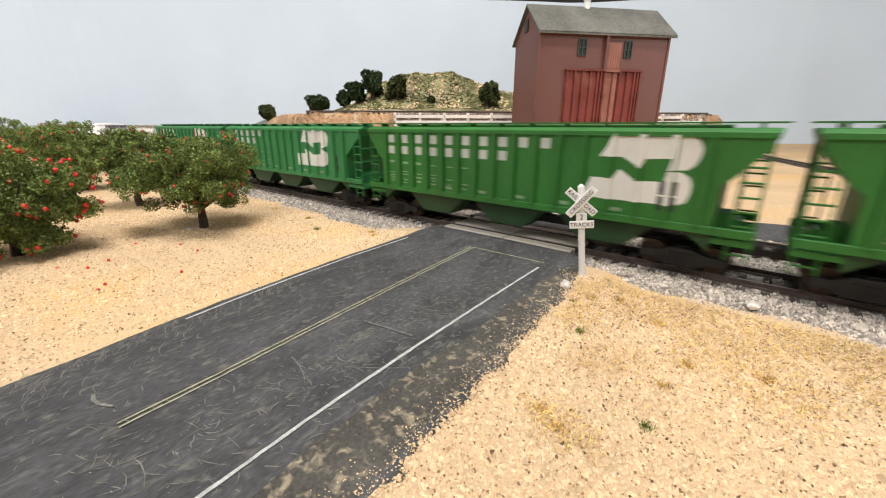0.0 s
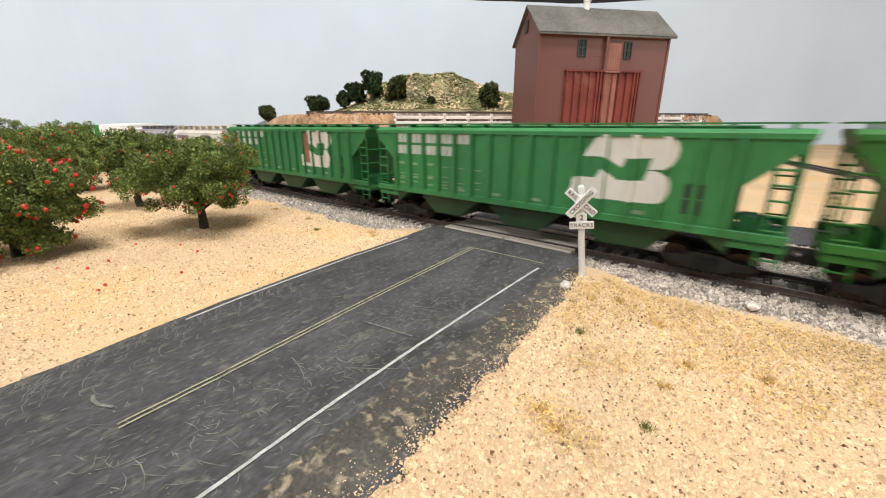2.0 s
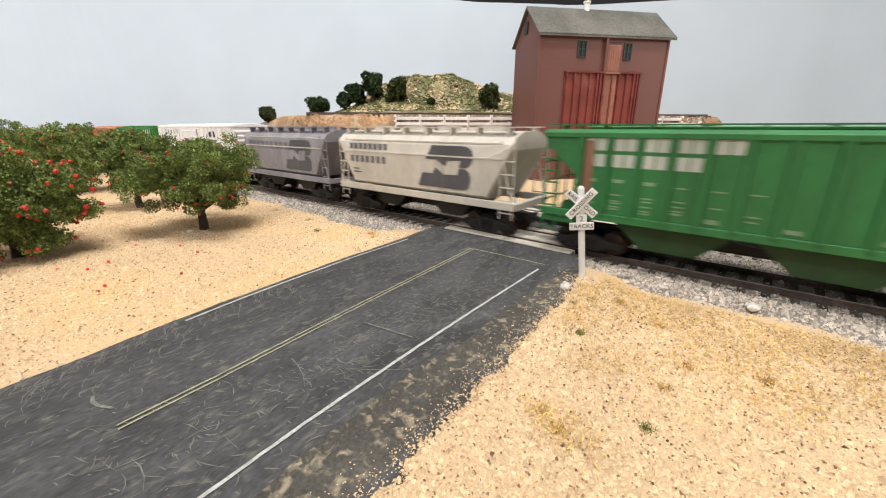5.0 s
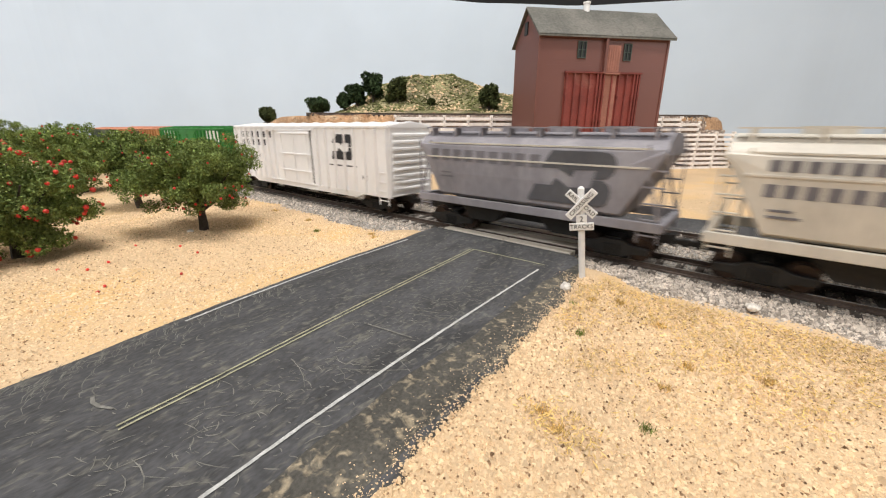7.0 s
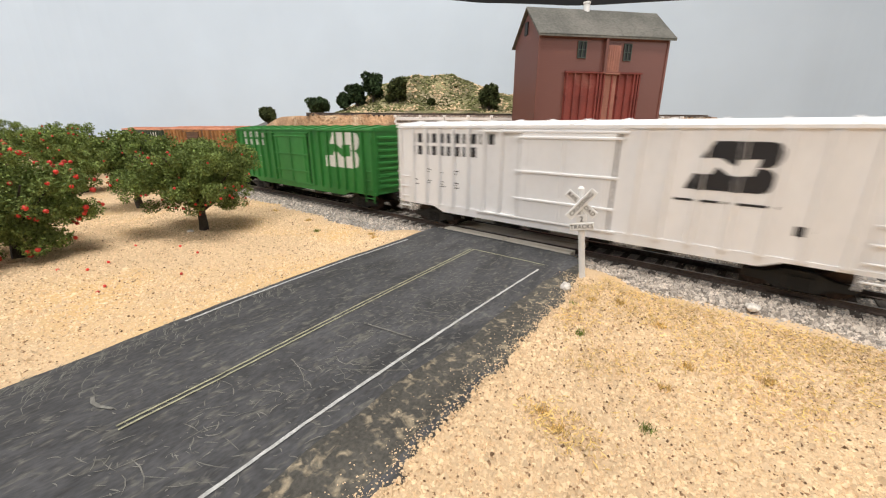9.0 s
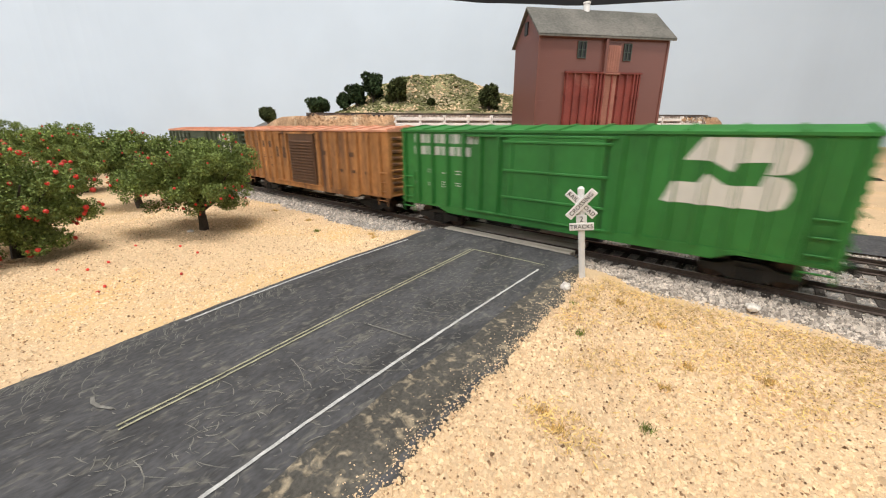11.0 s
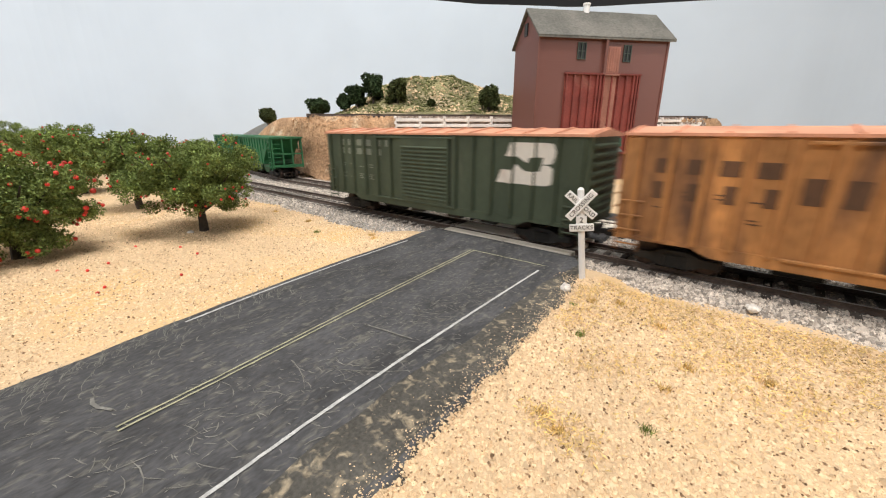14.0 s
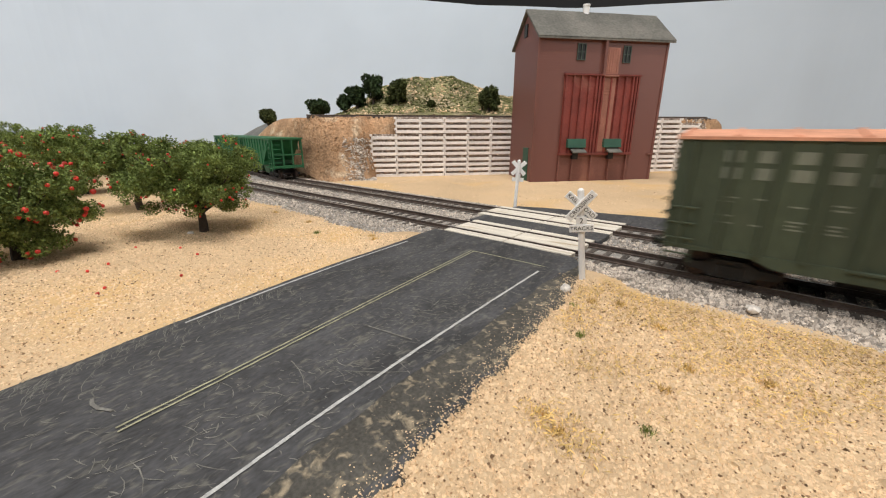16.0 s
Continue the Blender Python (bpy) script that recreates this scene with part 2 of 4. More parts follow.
def backdrop():
    """A painted sky board that bends round the layout, and an added room shell around it."""
    pts = [(-1.88, -.7), (-1.88, -.3), (-1.85, .02), (-1.70, .32), (-1.28, .70), (-.80, 1.05), (-.62, 1.215), (-.565, 1.275), (-.49, 1.33), (-.36, 1.40), (-.02, 1.585),
           (.25, 1.73), (.9, 1.9), (1.5, 1.5)]
    bm = bmesh.new()
    prev = None
    P = [np.array(p) for p in pts]
    fine = []
    for i in range(len(P) - 1):
        p0, p1, p2, p3 = P[max(0, i - 1)], P[i], P[i + 1], P[min(len(P) - 1, i + 2)]
        k = max(3, int(np.linalg.norm(p2 - p1) / .03))
        for j in range(k):
            u = j / k
            fine.append(.5 * (2 * p1 + (p2 - p0) * u + (2 * p0 - 5 * p1 + 4 * p2 - p3) * u * u + (3 * p1 - p0 - 3 * p2 + p3) * u ** 3))
    for x, y in fine + [P[-1]]:
        cur = [bm.verts.new((x * 1000, y * 1000, z)) for z in (-20, 412 + max(0, -.75 - x) * 110)]
        if prev:
            bm.faces.new((prev[0], cur[0], cur[1], prev[1]))
        prev = cur
    ob = part("backdrop", bm, SKY)
    mod = ob.modifiers.new("board", "SOLIDIFY")
    mod.thickness, mod.offset = .004, 0
    tagged(ob, "pale blue-grey painted sky board behind the layout", "backdrop", kind="structure")
    # room shell, mostly unseen, added to close the set and bounce light
    for nm, b, m, lab in (("wall_north", (-2600, 2600, 2400, 2450, -900, 1500), WALL_UNLIT, "grey room wall added round the layout"),
                          ("wall_south", (-2600, 2600, -2050, -2000, -900, 1500), WALLP, "grey room wall added round the layout"),
                          ("wall_west", (-2650, -2600, -2000, 2400, -900, 1500), WALLP, "grey room wall added round the layout"),
                          ("wall_east", (2600, 2650, -2000, 2400, -900, 1500), WALLP, "grey room wall added round the layout"),
                          ("ceiling", (-2600, 2600, -2000, 2400, 1500, 1540), CEIL, "unseen grey room ceiling added over the layout")):
        bm = bmesh.new()
        box(bm, *b)
        tagged(part(nm, bm, m), lab, nm.split("_")[0], kind="structure")


backdrop()


def road():
    ys = np.arange(-150, 157.5, 1.5)
    us = np.array([0, .02, .05, .25, .5, .75, .93, .97, 1])
    V, F = [], []
    for y in ys:
        l, r = road_left(y), road_right(y)
        for k, u in enumerate(us):
            z = road_z(y) + .25 * math.sin(u * math.pi)
            if k in (0, len(us) - 1):
                z -= 2.2
            V.append((l + (r - l) * u, y, z + .06 * wob(l + (r - l) * u, y, 4, 5)))
    n = len(us)
    for j in range(len(ys) - 1):
        for i in range(n - 1):
            F.append((j * n + i, j * n + i + 1, (j + 1) * n + i + 1, (j + 1) * n + i))
    ob = soup("road", V, F, ASPHALT, smooth=True)
    tagged(ob, "scuffed dark asphalt road leading to the crossing", "road", kind="structure")
    # dusty shoulder where asphalt and sand mix
    V, F = [], []
    for y in ys:
        r = road_right(y)
        inner = -53.5 + (y - 60) * .02 + 1.5 * wob(y, y * 0, 12, 6) + 6 * smooth_step(60, 10, y) * .5
        for u in (0, .35, .7, 1.0):
            x = inner + (r + 1.2 - inner) * u
            uu = (x - road_left(y)) / (r - road_left(y))
            V.append((x, y, road_z(y) + .25 * math.sin(min(1, uu) * math.pi) + .12 - max(0, u - .7) * 4.5))
    for j in range(len(ys) - 1):
        for i in range(3):
            F.append((j * 4 + i, j * 4 + i + 1, (j + 1) * 4 + i + 1, (j + 1) * 4 + i))
    tagged(soup("road_shoulder", V, F, SHOULDER, smooth=True), "worn dusty road shoulder crumbling into sand", "shoulder", kind="structure")

    def stripe(name, pts, w, mat, label, lift=.22):
        V, F = [], []
        P = []
        for (x0, y0), (x1, y1) in zip(pts, pts[1:]):
            k = max(2, int(math.hypot(x1 - x0, y1 - y0) / 2.0))
            P += [(x0 + (x1 - x0) * i / k, y0 + (y1 - y0) * i / k, math.atan2(y1 - y0, x1 - x0)) for i in range(k + 1)]
        for i, (x, y, a) in enumerate(P):
            ww = w * (1 + .18 * wob(i * 3.0, y, 5, 2))
            j = .12 * wob(i * 2.0, y, 3, 9)
            for sgn in (-1, 1):
                xx, yy = x - math.sin(a) * (ww / 2 * sgn + j), y + math.cos(a) * (ww / 2 * sgn + j)
                u = (xx - road_left(yy)) / (road_right(yy) - road_left(yy))
                V.append((xx, yy, road_z(yy) + .25 * math.sin(min(1, max(0, u)) * math.pi) + lift))
        F = [(2 * i, 2 * i + 2, 2 * i + 3, 2 * i + 1) for i in range(len(P) - 1)]
        tagged(soup(name, V, F, mat), label, "road marking", "painted road lines", kind="structure")

    stripe("edge_line", [(-56, -30), (-57.5, 11.8), (-58.8, 29.7), (-59.3, 43.7), (-59.8, 61), (-60.1, 88), (-60.1, 131)], .82, LINE_WHITE, "hand-painted white edge line on the road")
    stripe("edge_line", [(-122.9, 30), (-125, 45.8), (-126.8, 66.8), (-128.5, 94), (-128.7, 129)], .85, LINE_WHITE, "thin worn white edge line on the road")
    for d in (-.75, .75):
        stripe("centre_line", [(-85.7 + d, 6.4), (-86.9 + d, 26.7), (-89 + d, 51.9), (-91.4 + d, 84.7), (-94.5 + d, 135.6)], .52, LINE_YELLOW, "faded yellow double centre line")
    stripe("stop_line", [(-94.6, 135.6), (-76.4, 136.3), (-60.3, 137.0)], .6, LINE_YELLOW, "faded thin stop line before the tracks")
    stripe("scraped_mark", [(-101, 5.4), (-98.6, 5.0), (-96, 5.6), (-93, 7.3)], .7, CHALK, "pale crescent scrape on the asphalt")
    stripe("scraped_mark", [(-79, 62), (-72, 63.4), (-64, 64.6)], .5, CHALK, "pale scrape across the lane")
    # pale scuffs
    V, F = [], []
    for i in range(1500):
        y = rng.uniform(-15, 140)
        x = rng.uniform(road_left(y) + 3, road_right(y) - 8)
        a = rng.normal(.25, .5) if x > -95 else rng.normal(1.2, .5)
        ln, w = rng.lognormal(.35, .75), rng.uniform(.05, .15)
        bend = rng.normal(0, .09)
        if i < 240:  # brush sweeps along the edge
            y = rng.uniform(-8, 62)
            x = road_left(y) + 2 + abs(rng.normal(0, 7))
            a, ln, w, bend = rng.normal(-.75, .16), rng.lognormal(1.35, .4), rng.uniform(.05, .12), rng.uniform(.12, .3)
        elif i < 620:  # rubbed band down the lane
            y = rng.uniform(0, 110)
            x = -70 + rng.normal(0, 6)
        for k in range(4):
            aa = a + bend * k
            cx, cy = x + math.cos(aa) * ln * (k - 1.5) / 3, y + math.sin(aa) * ln * (k - 1.5) / 3
            ww = w * (.3, 1, .9, .2)[k]
            u = (cx - road_left(cy)) / (road_right(cy) - road_left(cy))
            zz = road_z(cy) + .25 * math.sin(min(1, max(0, u)) * math.pi) + .10
            V += [(cx - math.sin(aa) * ww, cy + math.cos(aa) * ww, zz), (cx + math.sin(aa) * ww, cy - math.cos(aa) * ww, zz)]
        F += [(8 * i + 2 * k, 8 * i + 2 * k + 1, 8 * i + 2 * k + 3, 8 * i + 2 * k + 2) for k in range(3)]
    tagged(soup("scuff_marks", V, F, CHALK), "pale scratches rubbed into the asphalt", "scuffs", kind="stuff")
    # beyond the tracks the road bends away
    near_e, far_e = [(-132, 236), (-55, 236), (40, 246), (320, 268)], [(-134, 247), (-118, 255), (-74, 264), (-45, 272), (40, 290), (320, 318)]
    V, F = [], []
    for k, x in enumerate(np.arange(-134, 321, 6.0)):
        a, b = np.interp(x, *zip(*near_e)), np.interp(x, *zip(*far_e)) + .8 * wob(x, 0, 9, 2)
        V += [(x, a, 3.9), (x, a + 1, 4.7), (x, b - 1.5, 4.7), (x, b, 2.6)]
        if k:
            F += [(4 * k - 4 + i, 4 * k + i, 4 * k + i + 1, 4 * k - 3 + i) for i in range(3)]
    tagged(soup("road_beyond", V, F, ASPHALT), "dark asphalt road bending away beyond the tracks", "road", kind="structure")


road()


# ---- tracks ----
def rail_mesh(length):
    bm = bmesh.new()
    prism(bm, [(-1.1, -2.1), (1.1, -2.1), (1.1, -1.75), (.25, -1.5), (.25, -.7), (.5, -.5), (.5, -.02), (-.5, -.02), (-.5, -.5), (-.25, -.7), (-.25, -1.5), (-1.1, -1.75)],
          0, 0, length)
    return mesh_of("rail", bm, RAIL)


def tie_mesh():
    bm = bmesh.new()
    box(bm, -1.3, 1.3, -15.0, 15.0, -1.7, 0)
    return mesh_of("tie", bm, TIE, .15)


TIE_ME = tie_mesh()


def track(label, x0, y0, z, length, deg, skip=None, spacing=6.2):
    t = thing("railway_track", x0, y0, z, label, "track", "tracks", rz=deg)
    me, head = rail_mesh(length), bmesh.new()
    box(head, 0, length, -.42, .42, -.02, .06)
    head = mesh_of("rail_head", head, RAILTOP)
    for s in (-1, 1):
        r = part("rail", me, None, t, "dark weathered steel rail", at=(0, s * GAUGE / 2, 0))
        part("rail_head", head, None, r, "worn bright running surface")
    k = 0
    x = 2.0
    while x < length and k < 300:
        if not (skip and skip[0] < x0 + x < skip[1]):
            part("tie", TIE_ME, None, t, at=Matrix.Translation(Vector((x + rng.normal(0, .25), rng.normal(0, .3), -2.1)) * MM) @ pose(0, 0, 0, 0, 0, rng.normal(0, .6)))
            k += 1
        x += spacing
    return t


track("main line track with dark ties on grey ballast", -1690, NEAR_Y, RAIL_Z, 2140, 0, (-131, -57), 7.1)
track("second track with dark ties on grey ballast", -388, FAR_Y, RAIL_Z, 840, 0, (-136, -57), 6.2)
track("siding curving away with dark ties", -388 - 700 * math.cos(radians(9)), FAR_Y + 700 * math.sin(radians(9)), RAIL_Z, 700, -9, None, 6.2)
track("distant curve track on the sand", -40, 1010, 6, 420, -72)
p = WALL_O + WU * -72 + WN * 24
track("upper level track along the terrace", p[0], p[1], 74.2, 530, 49.4)


def ballast_top(x, y):
    """Height of the ballast bed across both tracks."""
    edge = 138.5 + 3 * wob(x, x * 0, 22, 3) - 6 * smooth_step(-120, -200, x) * smooth_step(-300, -240, x)
    z = 1.2 + 2.25 * smooth_step(edge, edge + 15, y) * smooth_step(254 + np.maximum(0, -388 - x) * .16, 240 + np.maximum(0, -388 - x) * .16, y)
    trough = smooth_step(190, 195, y) * smooth_step(206, 200, y)
    return z - .5 * trough


bx = graded(-1700, 460, -330, 130, 4, 20)
sheet("ballast_bed", bx, np.arange(136, 300, 2.0), ballast_top, BALLAST_BED, "grey crushed stone bed under both tracks", "ballast",
      keep=lambda x, y: not (-133 < x < -56 and y < 162) and y < 257 + max(0, -388 - x) * .16)


def strew():
    def ok(x, y):
        cross = (x > -133) & (x < -56)
        return ~cross
    # grey ballast
    n = 64000
    x = np.concatenate([rng.uniform(-560, 150, n), rng.uniform(-60, 140, 16000)])
    y = np.concatenate([rng.uniform(135, 256, n), rng.uniform(135, 164, 16000)])
    y = y + np.where((x < -388) & (y > 205), (-388 - x) * .16, 0)
    edge = 138.5 + 3 * wob(x, x * 0, 22, 3) - 6 * smooth_step(-120, -200, x) * smooth_step(-300, -240, x)
    k = ok(x, y) & (y > edge + rng.normal(1, 1.2, len(x)))
    x, y = x[k], y[k]
    z = ballast_top(x, y) + .15
    near_tie = (np.abs(np.abs(y - NEAR_Y)) < 15) | (np.abs(y - FAR_Y) < 15)
    z = z - np.where(near_tie, .45, 0)
    tagged(grains("ballast", np.stack([x, y, z], 1), .56, BALLAST, .95), "loose grey crushed stone ballast", "ballast", kind="stuff")
    # sand grains, denser close to the eye
    P = []
    for (x0, x1, y0, y1, cnt) in ((-45, 140, -25, 142, 110000), (-330, -115, -25, 145, 42000), (-560, -330, -60, 140, 6000), (-330, 200, 250, 420, 5000)):
        x, y = rng.uniform(x0, x1, cnt), rng.uniform(y0, y1, cnt)
        k = (x < road_left(y) - .5) | (x > road_right(y) - 1.5 + rng.normal(0, 1.2, cnt)) | (y > 165)
        k = k & ((y < 137 + 4 * wob(x, x * 0, 22, 3) + rng.normal(0, 1.5, cnt)) | (y > 250))
        P.append(np.stack([x[k], y[k], ground_z(x[k], y[k]) - .05], 1))
    P = np.concatenate(P)
    tagged(grains("sand_grains", P, .43, GRAIN, .95), "coarse pale tan sand grains", "sand", kind="stuff")
    # dark crumbs stand for the shaded crevices between grains
    k = rng.random(len(P)) < .09
    tagged(grains("dark_grains", P[k] + np.array([.4, .3, .18]), .26, GRAIN_GAP_SHADE, .8), "dark brown crumbs for the shaded crevices between sand grains", "sand", kind="stuff")
    # grains spilled over the road's right edge
    y = rng.uniform(-20, 135, 2600)
    x = road_right(y) - np.abs(rng.normal(0, 3.6, 2600))
    u = (x - road_left(y)) / (road_right(y) - road_left(y))
    tagged(grains("spilled_grains", np.stack([x, y, road_z(y) + .25 * np.sin(np.clip(u, 0, 1) * math.pi) + .1], 1), .17, GRAIN, .7), "sand grains spilled onto the asphalt edge", "sand", kind="stuff")


strew()


def hill_scatter():
    """Turf clumps and rock crumbs on the hill."""
    n = 9000
    s, d = rng.uniform(-70, 480, n), rng.uniform(60, 210, n)
    q = WALL_O + np.outer(s, WU) + np.outer(d, WN)
    z = bank_z(q[:, 0], q[:, 1])
    k = z > 76
    P = np.column_stack([q[k], z[k] + 1.0])
    m = wob(P[:, 0], P[:, 1], 16, 3) + rng.normal(0, .35, len(P)) > -.22
    tagged(grains("turf_clumps", P[m], 1.8, LEAF_T, .7), "olive green turf clumps on the hill", "turf", kind="stuff")
    tagged(grains("hill_rocks", P[~m], 1.5, GRAIN, .8), "pale rock crumbs on the hill", "rocks", kind="stuff")
    n = 5000
    s, d = rng.uniform(-130, 2, n), rng.uniform(-32, 40, n)
    q = WALL_O + np.outer(s, WU) + np.outer(d, WN)
    z = bank_z(q[:, 0], q[:, 1])
    k = z > 3
    n = 3500
    s2 = rng.uniform(-34, 3, n)
    d2 = rng.uniform(-34, 2, n)
    keep = rng.random(n) < smooth_step(-36, -2, s2)
    q2 = WALL_O + np.outer(s2[keep], WU) + np.outer(d2[keep], WN)
    z2 = np.maximum(bank_z(q2[:, 0], q2[:, 1]), 3.0)
    low = z2 < 48
    tagged(grains("talus", np.column_stack([q2[low], z2[low] + .3]), 1.0, BALLAST, .9), "pale rubble spilled at the foot of the wall", "rubble", kind="stuff")
    tagged(grains("bank_clods", np.column_stack([q[k], z[k]]), .7, DIRT, .8), "brown earth clods on the bank", "earth", kind="stuff")


hill_scatter()


def crossing():
    for nm, yc in (("near", NEAR_Y), ("far", FAR_Y)):
        xl, xr = (-129, -58) if nm == "near" else (-139, -56)
        t = thing("crossing_planks", xl, yc, RAIL_Z, "pale wooden planks flush with the rails at the crossing", "crossing", "crossing planks")
        for a, b in ((-15.8, -10.2), (-6.4, 6.4), (10.2, 14.6)):
            cut = xl + (xr - xl) * .52
            for x0, x1 in ((xl, cut - .3), (cut + .3, xr)):
                bm = bmesh.new()
                box(bm, x0 - xl, x1 - xl, a, b, -2.4, -.12)
                part("plank", bm, PLANK, t, bevel=.25)
    bm = bmesh.new()
    box(bm, -134, -56, 188.2, 205.6, 1, 5.6)
    tagged(part("road_between", bm, ASPHALT, bevel=.3), "dark asphalt fill between the two tracks", "road", kind="structure")
    bm = bmesh.new()
    box(bm, -132, -55, 235.3, 246, 1, 5.2)
    tagged(part("road_behind", bm, ASPHALT, bevel=.3), "dark asphalt apron behind the second track", "road", kind="structure")


crossing()


# ---- the warehouse ----
def warehouse():
    W, D, H, PK = 141.0, 68.0, 143.5, 171.5
    t = thing("warehouse", -194, 384, 2.6, "tall reddish brown clapboard grain warehouse with grey roof", "building", rz=49.3)
    bm = bmesh.new()
    prism(bm, [(0, 0), (D, 0), (D, H), (D / 2, PK - 3), (0, H)], 0, 0, W)
    part("wall", bm, RED_WALL, t)
    # clapboards: thin lapped boards on the front and the side
    fr = bmesh.new()
    prism(fr, [(-.30, 0), (0, 0), (0, 2.4), (-.16, 2.4)], 0, 0, 1)
    full = mesh_of("clapboard", fr, RED_WALL)
    k = 0
    z = 0.0
    while z < H - 4:
        spans = [(0.4, 29), (113, W - .4)] if z < 109 else [(.4, 40.4), (49.8, 68), (87, 91), (99.7, W - .4)] if 119 < z < 136 else [(.4, W - .4)]
        for a, b in spans:
            o = part("clapboard", full, None, t, at=Matrix.Translation(Vector((a, 0, z)) * MM) @ Matrix.Diagonal((b - a, 1, 1, 1)))
        o = part("clapboard", full, None, t, at=Matrix.Translation(Vector((0, D, z)) * MM) @ pose(0, 0, 0, 0, 0, -90) @ Matrix.Diagonal((D, 1, 1, 1)))
        z += 2.4
    for x in (0, W):
        bm = bmesh.new()
        box(bm, x - 1.2, x + 1.2, -1.3, 1, 0, H)
        part("corner_board", bm, RED_WALL, t, bevel=.2)
    # roof
    bm = bmesh.new()
    th, ov = 2.0, 4.5
    sl = (PK - H) / (D / 2)
    prism(bm, [(-ov, H - ov * sl), (D / 2, PK), (D + ov, H - ov * sl), (D + ov, H - ov * sl + th), (D / 2, PK + th), (-ov, H - ov * sl + th)], 0, -3, W + 6)
    roof = part("roof", bm, ROOF_GREY, t, "faded grey tarpaper roof", bevel=.3)
    for i in range(5):
        bm = bmesh.new()
        x0 = -3 + (W + 9) * i / 5
        dz = .25 + .1 * (i % 2)
        prism(bm, [(-ov - .2, H - ov * sl + th + dz), (D / 2, PK + th + dz), (D / 2, PK + th + dz + .3), (-ov - .2, H - ov * sl + th + dz + .3)], 0, x0 + .1, x0 + (W + 9) / 5 + (1.2 if i < 4 else 0))
        part("roof_panel", bm, ROOF_GREY, roof)
    bm = bmesh.new()
    rod(bm, (64, D / 2, PK - 2), (64, D / 2, PK + 8.5), 3.3, 16)
    rod(bm, (64, D / 2, PK + 8), (64, D / 2, PK + 9.6), 3.9, 16)
    part("chimney", bm, WHITE_P, t, "white round vent pipe")
    # windows
    for x0, z0, w, h in ((41, 122.3, 8.2, 14.3), (91.6, 121, 7.5, 14.7)):
        bm = bmesh.new()
        box(bm, x0, x0 + w, -.6, -.2, z0, z0 + h)
        wnd = part("window", bm, GLASS_D, t, "small dark four-pane window")
        bm = bmesh.new()
        for a, b, c, d in ((x0 - .5, x0 + .15, z0 - .5, z0 + h + .5), (x0 + w - .15, x0 + w + .5, z0 - .5, z0 + h + .5), (x0, x0 + w, z0 - .5, z0 + .15), (x0, x0 + w, z0 + h - .15, z0 + h + .5),
                           (x0 + w / 2 - .35, x0 + w / 2 + .35, z0, z0 + h), (x0, x0 + w, z0 + h * .5 - .35, z0 + h * .5 + .35)):
            box(bm, a, b, -1.5, -.3, c, d)
        part("frame", bm, FRAME_G, wnd)
    # hoist shaft and its pale hatch
    bm = bmesh.new()
    box(bm, 69.4, 72.2, -4, 0, 108, H - .5)
    part("hoist_post", bm, RED_WALL, t, bevel=.2)
    bm = bmesh.new()
    box(bm, 72.4, 86.6, -3, 0, 108, 134)
    box(bm, 71.8, 87.4, -4.4, 0, 107, 108.6)
    hatch = part("hatch", bm, RED_PALE, t, "faded pale red loading hatch", bevel=.15)
    for i in range(5):
        bm = bmesh.new()
        box(bm, 73.6 + i * 2.6, 74.5 + i * 2.6, -3.6, -2.9, 111, 132.5)
        part("slat", bm, RED_PALE, hatch)
    # battened loading bay
    bm = bmesh.new()
    box(bm, 29.5, 113, -1.2, -.1, 29, 108.4)
    part("bay_panel", bm, RED_BOARD, t, "brighter red boarded loading bay")
    for i, x in enumerate((30.7, 39.4, 47.6, 56.4, 64.3, 67.8, 71.6, 80.6, 88.6, 97.4, 105.6, 109.2, 112)):
        bm = bmesh.new()
        box(bm, x - .75, x + .75, -3.4, -1.1, 31, 108.5)
        if i % 2 == 0:
            for zz in (86 - (i % 4) * 1.0, 60.5):
                box(bm, x - 1.4, x + .9, -4.3, -1.0, zz, zz + 2.5)
        part("batten", bm, RED_BOARD, t, bevel=.15)
    for z0, z1 in ((107.6, 109.4), (28.6, 31.2)):
        bm = bmesh.new()
        box(bm, 28.5, 114, -3.8, -.1, z0, z1)
        part("ledge", bm, RED_BOARD, t, bevel=.2)
    bm = bmesh.new()
    box(bm, 72.4, 86, -1.9, -1.1, 32, 106.5)
    for i in range(24):
        box(bm, 73, 79.6, -2.4, -1.1, 33 + i * 3, 34.4 + i * 3)
    part("patch_panel", bm, RED_PALE, t, "faded patched boarding")
    for x in (30, 45.6, 67.4, 89, 109.4):
        bm = bmesh.new()
        box(bm, x - .8, x + .8, -2.6, -.1, 0, 28.8)
        part("lower_post", bm, RED_WALL, t, bevel=.15)
    bm = bmesh.new()
    box(bm, 135, 142.5, -3, .5, 28.4, 29.6)
    part("side_ledge", bm, RED_WALL, t)
    for x0, w in ((37, 20.6), (78.5, 20.4)):
        bm = bmesh.new()
        prism(bm, [(-1, 36.6), (-6.5, 36.6), (-5, 45.6), (-1, 45.6)], 0, x0, x0 + w)
        c = part("chute", bm, CHUTE_G, t, "dark green metal chute hood", bevel=.2)
        bm = bmesh.new()
        prism(bm, [(-3, 34.6), (-11, 31.3), (-11, 32.3), (-3, 36.5)], 0, x0 + 4, x0 + w - 1)
        part("chute_lip", bm, ROOF_GREY, c, "grey sheet metal lip")
        bm = bmesh.new()
        box(bm, x0 + 7, x0 + 13, -5, -.5, 24.5, 33)
        part("bracket", bm, STEEL, c)
    # little door and attic window on the side
    bm = bmesh.new()
    box(bm, -1.1, 0, 10, 24, 0, 36)
